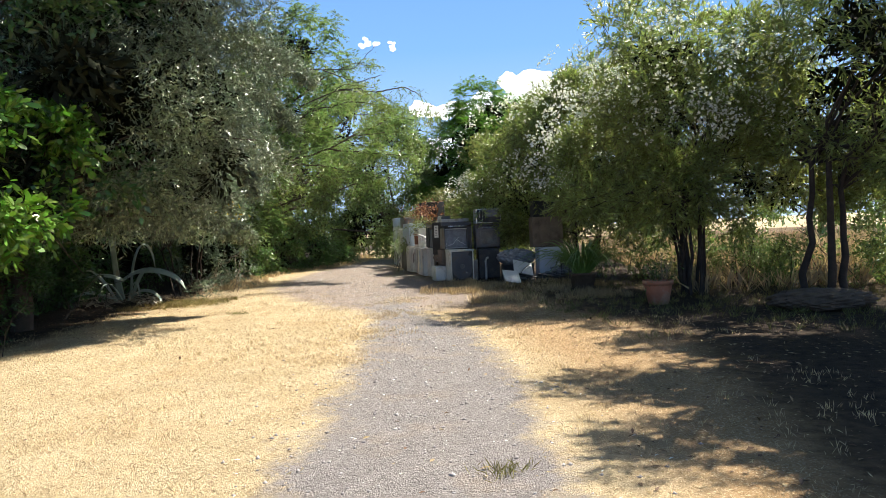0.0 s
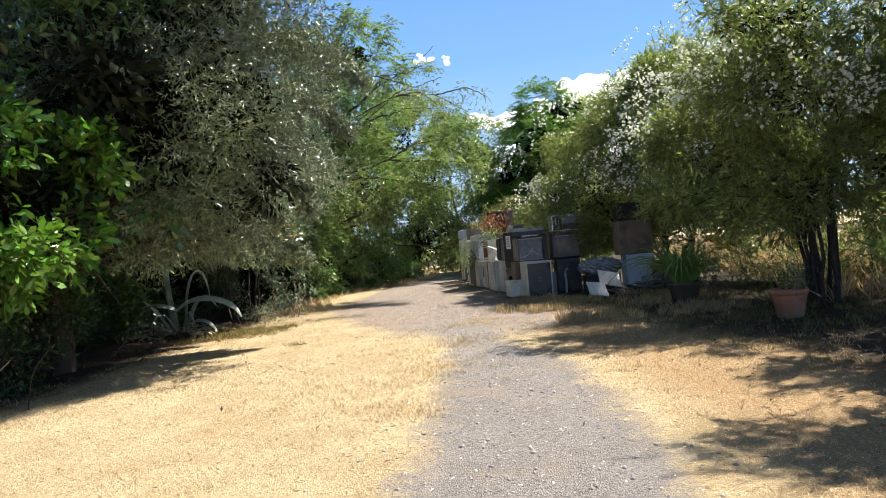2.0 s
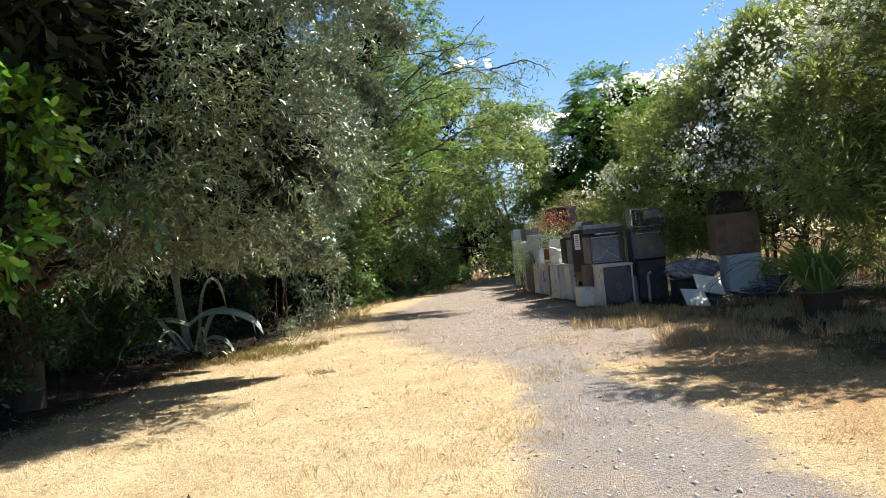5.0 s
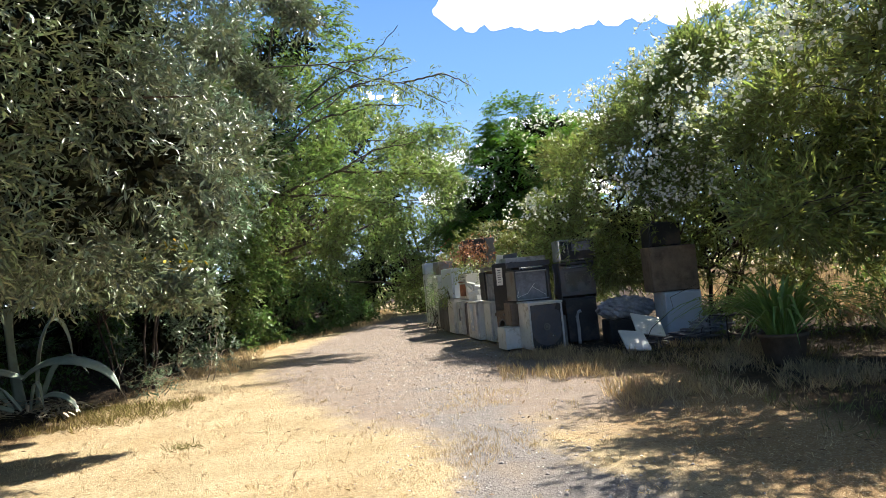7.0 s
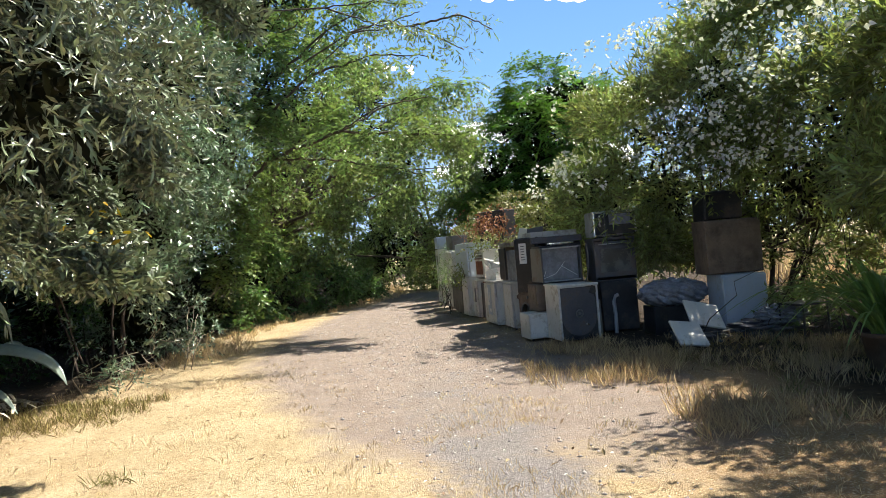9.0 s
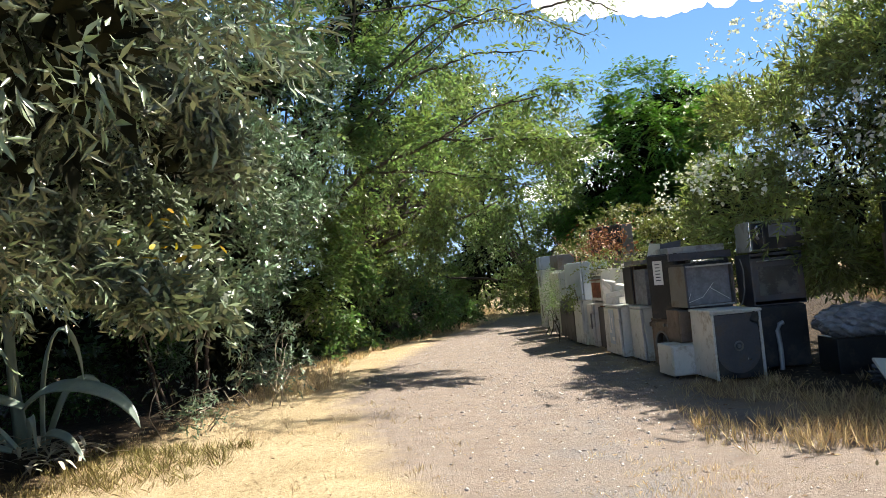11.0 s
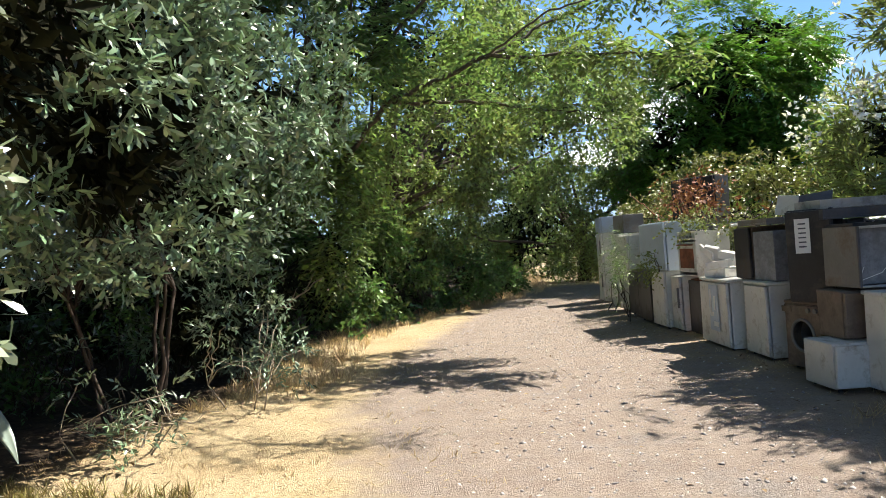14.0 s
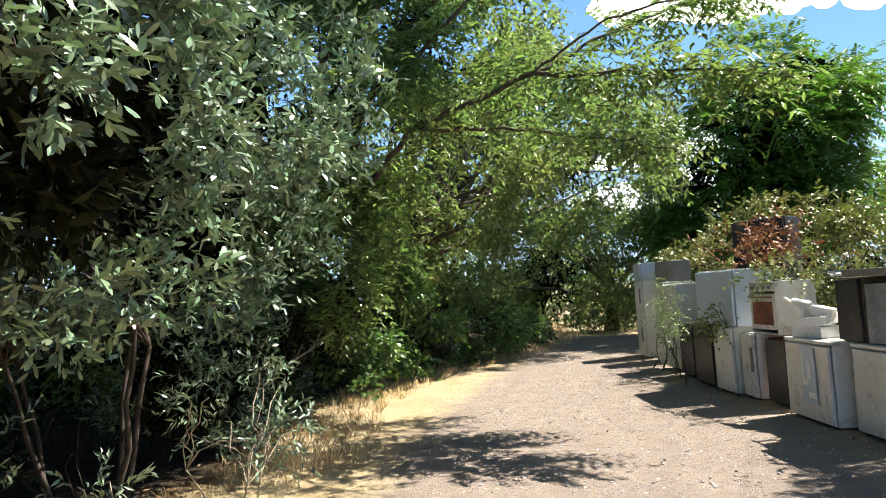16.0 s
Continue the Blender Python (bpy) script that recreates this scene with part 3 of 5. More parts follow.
    for line in ([(-3.6, 20.2, 4.0), (-2.7, 19.6, 4.3), (-1.7, 19.2, 4.3)], [(-5.2, 20.4, 6.6), (-3.6, 20.0, 6.4), (-2.6, 19.7, 6.3), (-1.9, 19.5, 6.9)], [(-3.6, 20.0, 6.4), (-2.6, 20.2, 6.0), (-1.8, 20.2, 6.2)],
                 [(-4.2, 20.4, 5.2), (-2.9, 19.8, 5.9), (-2.0, 19.6, 5.7)]):
        branch(ash, foot, line, 0.018, r, fern(3, 0.2, 0.06, 0.02), 0.9)
    slim = lance(4, 0.14, 0.11, 0.024, 0.5, 0.7)
    for line in ([(-4.4, 20.4, 5.4), (-3.0, 19.2, 5.6), (-1.8, 18.3, 5.3), (-1.0, 17.9, 4.7)], [(-3.0, 19.2, 5.6), (-2.2, 18.2, 5.4), (-1.7, 17.6, 4.9)], [(-1.8, 18.3, 5.3), (-1.0, 18.3, 5.4), (-0.5, 18.3, 5.1)]):
        branch(ash, foot, line, 0.02, r, slim, 0.16, 0.22)
    tree("elm_tree", (-7.2, 26.5, 0),
         [(-6.4, 25.0, 3.8, 2.0, 2.0, 2.2), (-5.6, 27.0, 4.6, 1.9, 2.2, 2.0), (-6.8, 28.5, 3.6, 1.8, 2.2, 2.4), (-5.4, 26.4, 6.6, 1.8, 2.0, 1.8), (-3.6, 29.6, 5.2, 2.2, 2.2, 2.2), (-4.6, 31.0, 6.6, 1.8, 2.0, 1.6), (-2.4, 30.4, 4.4, 1.3, 1.4, 1.5)],
         lance(6, 0.24, 0.13, 0.07, 0.3, 1.0), "elm", 1400, 8, 0.3, "yellow-green elm tree with hanging leafy branches", trunks=2, trunk_r=0.14, limbs=30, seed=15,
         fill=2600, fill_size=0.22, floor=0.8, fork=2.0)
    tree("elm_tree", (-3.2, 36.5, 0),
         [(-4.4, 36.2, 2.6, 2.0, 1.6, 2.6), (-2.0, 36.0, 3.0, 2.0, 2.0, 2.9), (-7.6, 34.0, 4.0, 2.2, 2.2, 3.6), (-2.6, 36.4, 6.0, 2.0, 2.0, 2.2), (-0.4, 36.0, 2.4, 1.6, 1.6, 2.2), (-4.4, 35.6, 1.3, 1.9, 0.8, 1.4), (-0.8, 37.4, 1.5, 1.8, 0.8, 1.6), (-5.6, 34.8, 2.6, 1.9, 1.2, 2.6), (-3.6, 38.4, 2.4, 2.4, 1.2, 2.6), (-1.2, 34.6, 2.0, 1.6, 1.2, 2.0)],
         lance(6, 0.3, 0.13, 0.07, 0.3, 1.0), "elm", 1600, 7, 0.36, "yellow-green elm tree closing the bend of the track", trunks=2, trunk_r=0.14, limbs=20, seed=16,
         fill=3500, fill_size=0.3, floor=0.2, fork=1.2)
    tree("bramble_mound", (-6.6, 26.5, 0),
         [(-7.3, 24.4, 0.9, 1.1, 1.2, 1.3), (-6.7, 26.4, 0.8, 1.1, 1.4, 1.1), (-6.1, 28.4, 0.6, 0.9, 1.5, 0.9), (-5.5, 30.2, 0.4, 0.7, 1.2, 0.6), (-7.4, 22.6, 1.1, 1.0, 1.0, 1.3), (-7.7, 21.2, 1.2, 1.0, 1.0, 1.5)],
         lance(5, 0.2, 0.11, 0.075, 0.3), "hedge", 750, 10, 0.18, "dark green bramble mound spilling to the track edge", "bramble", 3, 0.02, 20, 17,
         4500, 0.16, 0.08, fork=0.3, bark="dark_twig")


OLEANDER = lance(8, 0.22, 0.14, 0.03, 0.0, 0.55, 0.5)


def flowers(root, foot, lobes, count, seed, low=2.6):
    """White flower heads on the sunny outer skin: each a small bunch of petals."""
    r = np.random.default_rng(seed)
    p, w, c, out = crown_points(lobes, count, 1, 0.1, r, (1.0, 1.15), low)
    heads = []
    n = len(c)
    for k in range(6):
        o = unit(r.normal(size=(n, 3)) + out * 0.7)
        heads.append(leaves(c + o * 0.055 + out * 0.2, o + r.normal(size=(n, 3)) * 0.3, 0.065, 0.06, 0.6, 0.2, seed + k))
    v, f = joined(heads)
    part("blossom", fast_mesh("blossom", v - np.array(foot), f), M["petal"], root, "white oleander flower heads")["kind"] = "stuff"


def right_side():
    lobes = [(4.6, 12.7, 3.3, 1.8, 1.5, 1.6), (4.2, 12.3, 4.4, 1.3, 1.2, 1.0), (5.5, 12.8, 4.2, 1.4, 1.4, 1.2), (3.5, 13.1, 2.5, 1.2, 1.2, 1.1), (4.4, 12.6, 1.9, 1.2, 1.1, 0.8), (5.6, 13.3, 2.3, 1.5, 1.1, 0.9), (4.9, 12.2, 2.6, 1.2, 0.9, 1.0)]
    o = tree("oleander", (4.65, 12.4, 0), lobes, OLEANDER, "oleander", 1350, 7, 0.22, "tall oleander with dull green leaves and white flowers", "oleander", 12, 0.028, 60, 21,
             3200, 0.15, 1.15, fork=1.9, bark="dark_twig", splay=0.09)
    flowers(o, (4.65, 12.4, 0), lobes, 2600, 31, 2.9)
    lobes = [(2.6, 18.6, 2.8, 1.7, 1.3, 1.9), (4.2, 17.6, 3.2, 1.9, 1.7, 2.3), (1.6, 19.9, 2.3, 1.0, 1.2, 1.5), (5.8, 16.2, 3.4, 1.6, 1.6, 2.2), (3.2, 17.5, 3.6, 1.3, 1.1, 1.2),
             (2.7, 19.9, 1.2, 1.4, 0.9, 1.2), (4.6, 18.6, 1.3, 1.8, 1.0, 1.3), (4.2, 15.9, 2.9, 1.4, 1.2, 0.9)]
    o = tree("oleander", (3.6, 18.6, 0), lobes, OLEANDER, "oleander", 2500, 7, 0.22, "broad oleander with white flowers behind dumped appliances", "oleander", 9, 0.035, 60, 22,
             6500, 0.15, 0.95, fork=1.2, dense=1.0)
    flowers(o, (3.6, 18.6, 0), lobes, 2400, 32, 2.4)
    lobes = [(6.8, 10.0, 3.8, 1.5, 1.9, 1.6), (7.4, 11.6, 3.2, 1.6, 1.8, 1.8), (7.6, 10.2, 5.4, 1.8, 2.0, 1.4), (7.6, 13.8, 2.6, 1.7, 1.5, 1.7), (7.6, 9.8, 2.6, 1.2, 1.2, 0.9), (8.2, 8.8, 2.9, 1.3, 1.2, 1.0)]
    o = tree("oleander", (6.3, 10.6, 0), lobes, OLEANDER, "oleander", 1300, 8, 0.22, "dark oleander tree shading the track edge", "oleander", 3, 0.055, 36, 23,
             4500, 0.17, 1.35, fork=2.2, bark="dark_twig", splay=0.12)
    flowers(o, (6.3, 10.6, 0), lobes, 160, 33)
    # stands out of view, placed for the shade it throws on the ground
    lobes = [(7.2, 6.0, 5.2, 2.0, 1.9, 1.7), (8.6, 6.8, 5.4, 2.0, 2.0, 1.8), (6.4, 5.2, 4.4, 1.3, 1.3, 1.1), (8.2, 5.0, 4.2, 1.8, 1.6, 1.4), (6.6, 4.0, 4.6, 1.5, 1.5, 1.2), (5.6, 4.2, 3.9, 1.1, 1.2, 0.9), (5.9, 3.2, 4.4, 1.2, 1.2, 0.9),
             (6.3, 7.2, 6.2, 1.3, 1.4, 0.9), (7.2, 8.6, 6.0, 1.3, 1.2, 0.9), (5.9, 5.9, 5.5, 0.9, 1.1, 0.8), (6.5, 4.6, 5.3, 1.1, 1.1, 0.8), (6.9, 6.3, 5.6, 1.2, 1.2, 0.9)]
    tree("oleander", (8.0, 6.0, 0), lobes, OLEANDER, "oleander", 1700, 7, 0.24, "out-of-view oleander tree shading the track edge", "oleander", 3, 0.08, 24, 26,
         20000, 0.28, 2.6, fork=1.7, dense=1.0)
    tree("tree_of_heaven", (1.8, 34.5, 0),
         [(1.4, 33.6, 5.8, 2.1, 2.0, 2.2), (2.6, 34.4, 6.8, 2.0, 2.0, 2.0), (0.2, 34.0, 4.2, 1.5, 1.6, 2.2), (2.2, 33.8, 3.0, 2.6, 1.6, 2.4)],
         fern(8, 0.75, 0.2, 0.07, 0.4), "ailanthus", 640, 6, 0.35, "tree of heaven with fresh green feathery crown", trunks=2, trunk_r=0.14, limbs=25, seed=24,
         fill=7000, fill_size=0.3, floor=0.6, fork=2.5, dense=1.0)
    lobes = [(0.6, 23.3, 1.5, 0.9, 1.3, 0.8), (-0.4, 23.8, 1.2, 0.7, 1.0, 0.7), (1.8, 23.5, 1.6, 1.5, 1.5, 1.2), (0.4, 25.5, 1.4, 1.6, 1.6, 1.2), (-0.6, 28, 1.2, 1.2, 1.8, 1.3)]
    tree("bramble_mound", (0.8, 22.4, 0), lobes,
         lance(6, 0.2, 0.08, 0.045, 0.3), "vine", 520, 10, 0.18, "sunlit yellow-green bramble climbing over dumped appliances", "bramble", 3, 0.02, 15, 25,
         3500, 0.16, 0.2, fork=0.5, bark="dark_twig")


def woods():
    r = np.random.default_rng(40)
    tree("bramble_hedge", (-3.0, 39.5, 0), [(-10.0 + 1.7 * k, 41.0 + 0.5 * math.sin(2.3 * k), 1.8, 1.5, 1.0, 2.4 + 0.5 * math.sin(3.1 * k)) for k in range(10)],
         lance(5, 0.3, 0.16, 0.09, 0.3), "hedge", 800, 8, 0.3, "dark green bramble hedge beyond the bend of the track", "hedge", 3, 0.03, 12, 41, 2500, 0.3, 0.05, fork=0.5, bark="dark_twig")
    # added backing: dark leaves that close bright gaps in the shaded hollow
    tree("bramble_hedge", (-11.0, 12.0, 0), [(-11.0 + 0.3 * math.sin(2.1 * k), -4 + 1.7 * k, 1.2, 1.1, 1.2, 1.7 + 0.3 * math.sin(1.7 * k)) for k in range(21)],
         lance(5, 0.28, 0.16, 0.09, 0.3), "bramble", 1000, 7, 0.3, "added dark bramble hedge closing bright gaps behind the trees", "hedge", 3, 0.03, 12, 42, 16000, 0.3, 0.05, fork=0.5, bark="dark_twig")
    lobes = []
    for k in range(34):
        a = k / 33
        x, y = (-12.5 + r.uniform(-1, 1), -12 + 62 * a) if k % 2 else (-15 + r.uniform(-1, 1), -12 + 62 * a)
        lobes.append((x, y, r.uniform(2.5, 4.5), 2.6, 2.8, r.uniform(3.2, 4.8)))
    p, w, _, _ = crown_points(lobes, 1500, 9, 0.45, r, floor=0.1)
    v, f = sprays(p, w, 4, 0.4, 0.28, 0.13, r)
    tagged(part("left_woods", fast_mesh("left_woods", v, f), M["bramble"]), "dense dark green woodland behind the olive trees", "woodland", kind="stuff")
    lobes = []
    for k in range(40):
        a = k / 39
        lobes.append((-14 + 46 * a, 52 + r.uniform(-5, 5) - 24 * max(0, a - 0.55), r.uniform(2, 3.2), 3.2, 2.6, r.uniform(2.2, 3.6)))
    # right-hand row, raised to cut the sky light in the shade
    for k in range(24):
        lobes.append((17 + r.uniform(-2.5, 4), -12 + 52 * k / 23, r.uniform(2.5, 3.6), 2.8, 2.8, r.uniform(3.0, 4.6)))
    # unseen row added behind the camera, also to block sky light
    for k in range(14):
        lobes.append((-12 + 28 * k / 13, -12 + r.uniform(-2, 2), 3.6, 2.8, 2.6, r.uniform(3.6, 5.0)))
    p, w, _, _ = crown_points(lobes, 1700, 9, 0.5, r, floor=0.1)
    v, f = sprays(p, w, 4, 0.45, 0.3, 0.14, r)
    tagged(part("far_woods", fast_mesh("far_woods", v, f), M["ash"]), "far line of green trees round the field, partly added out of view", "woodland", kind="stuff")


def undergrowth():
    """Low brush that fills the deep shade under the canopies, bare twigs in it."""
    r = np.random.default_rng(50)

    def brush(name, lobes, material, clumps, label, length=0.09, width=0.04, twigs=120):
        p, w, c, out = crown_points(lobes, clumps, 8, 0.22, r, (0.5, 1.05), 0.03)
        v, f = sprays(p, w, 6, 0.22, length, width, r, seed=51)
        root = thing(name, lobes[0][0], lobes[0][1], 0, label=label, category="undergrowth")
        o = np.array([lobes[0][0], lobes[0][1], 0])
        part("foliage", fast_mesh("foliage", v - o, f), M[material], root)["kind"] = "stuff"
        pieces = []
        for k in range(twigs):
            q = np.array(lobes[r.integers(len(lobes))][:3]) * (1, 1, 0) + r.normal(size=3) * (0.6, 0.6, 0)
            pieces.append(tube(bend(q, q + r.normal(size=3) * (0.5, 0.5, 0.2) + (0, 0, r.uniform(0.5, 1.5)), 0.05, 5, r, 0.06), np.linspace(0.008, 0.003, 5), 4))
        v, f = joined(pieces)
        part("brushwood", fast_mesh("brushwood", v - o, f), M["dark_twig"], root, "thin bare dark twigs")["kind"] = "stuff"

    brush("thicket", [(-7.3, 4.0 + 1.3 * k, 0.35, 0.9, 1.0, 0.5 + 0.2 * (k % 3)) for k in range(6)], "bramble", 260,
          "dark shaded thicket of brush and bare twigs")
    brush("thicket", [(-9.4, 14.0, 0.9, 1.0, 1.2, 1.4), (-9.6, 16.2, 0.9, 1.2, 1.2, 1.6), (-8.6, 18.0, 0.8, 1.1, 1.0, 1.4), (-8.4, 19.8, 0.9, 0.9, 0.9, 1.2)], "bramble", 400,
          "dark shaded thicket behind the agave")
    brush("thicket", [(3.4, 16.4, 0.2, 0.5, 0.5, 0.3), (4.4, 17.0, 0.3, 0.7, 0.7, 0.5), (5.4, 15.0, 0.35, 0.8, 0.8, 0.5), (6.6, 14.2, 0.5, 0.9, 0.8, 0.7), (7.4, 12.6, 0.5, 0.9, 0.9, 0.8), (5.6, 12.9, 0.3, 0.6, 0.6, 0.5)],
          "elm", 330, "sunlit yellow-green weeds under the oleanders", 0.08, 0.03, 60)
    brush("thicket", [(9.5, 17.0, 0.9, 1.5, 1.2, 1.5), (11.5, 15.5, 0.9, 1.8, 1.4, 1.5), (8.4, 20.5, 0.7, 1.6, 1.5, 1.2), (12.5, 19.5, 0.8, 1.6, 1.6, 1.4), (6.6, 23.0, 0.9, 1.8, 1.5, 1.4), (10, 12.0, 0.9, 1.5, 1.2, 1.3), (13.5, 13.0, 1.0, 1.8, 1.4, 1.6)],
          "ash", 620, "green bushes standing in the field beyond", 0.12, 0.06, 20)


left_side()
right_side()
woods()
undergrowth()


# ---- small building helpers ----
def box_bm(bm, c, s, bev=0.008, rot=None):
    """A box with rounded edges added to bm: centre, size."""
    geo = bmesh.ops.create_cube(bm, size=1)["verts"]
    bmesh.ops.scale(bm, vec=s, verts=geo)
    if bev > 0:
        edges = list({e for v in geo for e in v.link_edges})
        out = bmesh.ops.bevel(bm, geom=edges, offset=min(bev, min(s) * 0.4), segments=2, profile=0.6, affect="EDGES")
        geo = list({v for f in out["faces"] for v in f.verts} | {v for v in geo if v.is_valid})
    if rot:
        bmesh.ops.rotate(bm, verts=geo, cent=(0, 0, 0), matrix=Euler([radians(q) for q in rot]).to_matrix())
    bmesh.ops.translate(bm, vec=c, verts=geo)
    return geo


def bx(parent, name, m, c, s, bev=0.008, label="", rot=None):
    bm = bmesh.new()
    box_bm(bm, c, s, bev, rot)
    return part(name, bm, M[m], parent, label)


def dent(ob, amount, seed):
    """Slightly uneven sheet metal: pushes corners about."""
    r = np.random.default_rng(seed)
    k = r.uniform(-1, 1, (2, 3))
    for v in ob.data.vertices:
        c = v.co
        c.x += amount * math.sin(7 * c.z * k[0][0] + 3 * c.y + k[0][1] * 3)
        c.y += amount * math.sin(6 * c.z * k[1][0] + 4 * c.x + k[1][1] * 3)
    return ob


def disc(parent, name, m, c, r, depth, axis="y", sides=32, label="", r2=None, bev=0.003):
    bm = bmesh.new()
    geo = bmesh.ops.create_cone(bm, cap_ends=True, segments=sides, radius1=r, radius2=r2 or r, depth=depth)["verts"]
    if axis == "y":
        bmesh.ops.rotate(bm, verts=geo, cent=(0, 0, 0), matrix=Euler((radians(90), 0, 0)).to_matrix())
    elif axis == "x":
        bmesh.ops.rotate(bm, verts=geo, cent=(0, 0, 0), matrix=Euler((0, radians(90), 0)).to_matrix())
    bmesh.ops.translate(bm, vec=c, verts=geo)
    return part(name, bm, M[m], parent, label)


def ring(parent, name, m, c, r, thick, axis="y", sides=32, label="", flat=1.0):
    bm = bmesh.new()
    rows = []
    for i in range(sides):
        a = 2 * math.pi * i / sides
        row = []
        for j in range(8):
            b = 2 * math.pi * j / 8
            q = r + thick * math.cos(b)
            h = thick * math.sin(b) * flat
            p = {"y": (q * math.cos(a), h, q * math.sin(a)), "x": (h, q * math.cos(a), q * math.sin(a)), "z": (q * math.cos(a), q * math.sin(a), h)}[axis]
            row.append(bm.verts.new((c[0] + p[0], c[1] + p[1], c[2] + p[2])))
        rows.append(row)
    for i in range(sides):
        for j in range(8):
            bm.faces.new((rows[i][j], rows[(i + 1) % sides][j], rows[(i + 1) % sides][(j + 1) % 8], rows[i][(j + 1) % 8]))
    bmesh.ops.recalc_face_normals(bm, faces=bm.faces)
    for f in bm.faces:
        f.smooth = True
    return part(name, bm, M[m], parent, label)


def rod(parent, name, m, points, radius, label="", sides=8):
    v, f = tube(points, np.full(len(points), radius), sides)
    return part(name, fast_mesh(name, v, f), M[m], parent, label)


def plate_with_hole(parent, name, m, w, h, y, z0, hole_r, hole_z, thick=0.02, label=""):
    """A front sheet with a round hole right through it."""
    bm = bmesh.new()
    n = 32
    outer, inner = [], []
    for i in range(n):
        a = 2 * math.pi * i / n
        ca, sa = math.cos(a), math.sin(a)
        k = 1 / max(abs(ca), abs(sa))
        outer.append((ca * k * w / 2, z0 + h / 2 + sa * k * h / 2))
        inner.append((ca * hole_r, hole_z + sa * hole_r))
    layers = []
    for yy in (y - thick / 2, y + thick / 2):
        layers.append(([bm.verts.new((p[0], yy, p[1])) for p in outer], [bm.verts.new((p[0], yy, p[1])) for p in inner]))
    for i in range(n):
        j = (i + 1) % n
        for (o, q) in layers:
            bm.faces.new((o[i], o[j], q[j], q[i]))
        bm.faces.new((layers[0][0][i], layers[0][0][j], layers[1][0][j], layers[1][0][i]))
        bm.faces.new((layers[0][1][i], layers[0][1][j], layers[1][1][j], layers[1][1][i]))
    bmesh.ops.recalc_face_normals(bm, faces=bm.faces)
    return part(name, bm, M[m], parent, label)


# ---- dumped appliances: fronts face local -y ----
GROUP = "heap of dumped appliances"


def feet(t, w, d):
    for sx in (-1, 1):
        for sy in (-1, 1):
            disc(t, "foot", "black", (sx * (w / 2 - 0.06), sy * (d / 2 - 0.06), 0.012), 0.02, 0.024, "z", 12)


def shell(t, name, m, w, d, z0, z1, seed=0, side=0.014, front=True):
    """Open-fronted cabinet: two sides, back, top and bottom joined into one bent sheet body."""
    bm = bmesh.new()
    h = z1 - z0
    for sx in (-1, 1):
        box_bm(bm, (sx * (w / 2 - side / 2), 0, z0 + h / 2), (side, d, h), 0.004)
    box_bm(bm, (0, d / 2 - side / 2, z0 + h / 2), (w - 2 * side, side, h - 0.002), 0.003)
    box_bm(bm, (0, -0.001, z0 + side / 2 + 0.001), (w - 2 * side, d - 0.03, side), 0.003)
    box_bm(bm, (0, -0.001, z1 - side / 2 - 0.001), (w - 2 * side, d - 0.03, side), 0.003)
    return dent(part(name, bm, M[m], t), 0.004, seed)


def washer_back(x, y, z, rz, label):
    """White machine turned round: dark back plate with a drum bulge and a pulley hub."""
    t = thing("washing_machine", x, y, z, rz, label, "washing machine", GROUP)
    w, d, h = 0.62, 0.58, 0.84
    dent(bx(t, "body", "enamel", (0, 0.02, 0.02 + h / 2), (w, d, h - 0.03), 0.012), 0.004, 3)
    bx(t, "top_panel", "enamel", (0.0, 0.01, h + 0.005), (w + 0.03, d + 0.05, 0.035), 0.012, "weathered white top panel", (0, 1.5, 0))
    bm = bmesh.new()
    n = 20
    pts = [(-0.27, 0.8), (-0.27, 0.36)] + [(-0.27 * math.cos(math.pi * i / n), 0.36 - 0.27 * math.sin(math.pi * i / n)) for i in range(1, n)] + [(0.27, 0.36), (0.27, 0.62), (0.2, 0.8)]
    a = [bm.verts.new((p[0], -d / 2 + 0.012, p[1])) for p in pts]
    b = [bm.verts.new((p[0], -d / 2 + 0.04, p[1])) for p in pts]
    bm.faces.new(a)
    for i in range(len(pts)):
        j = (i + 1) % len(pts)
        bm.faces.new((a[i], a[j], b[j], b[i]))
    bmesh.ops.recalc_face_normals(bm, faces=bm.faces)
    plate = part("back_plate", bm, M["dark_metal"], t, "dark grey rounded back plate")
    # the body is solid; this black slab paints its dark inside
    bx(t, "black_rear_slab", "black", (0, -d / 2 + 0.026, 0.42), (w - 0.02, 0.02, 0.78), 0.004, "black slab standing for the cabinet's dark inside")
    ring(plate, "hub_ring", "grey_metal", (0, -d / 2 + 0.002, 0.42), 0.05, 0.012)
    disc(plate, "hub", "grey_metal", (0, -d / 2, 0.42), 0.025, 0.02)
    bx(plate, "clip", "chrome", (0.12, -d / 2 + 0.006, 0.25), (0.05, 0.008, 0.02), 0.002, "pale metal clip", (0, 20, 0))
    for sx in (-1, 1):
        bx(t, "side_post", "enamel", (sx * (w / 2 - 0.015), -d / 2 + 0.008, h / 2), (0.03, 0.03, h - 0.05), 0.005)
    bx(t, "torn_corner", "black", (0.24, -d / 2 + 0.004, 0.75), (0.1, 0.012, 0.12), 0.004, "torn black corner of the back", (0, 25, 0))
    feet(t, w, d)
    return t


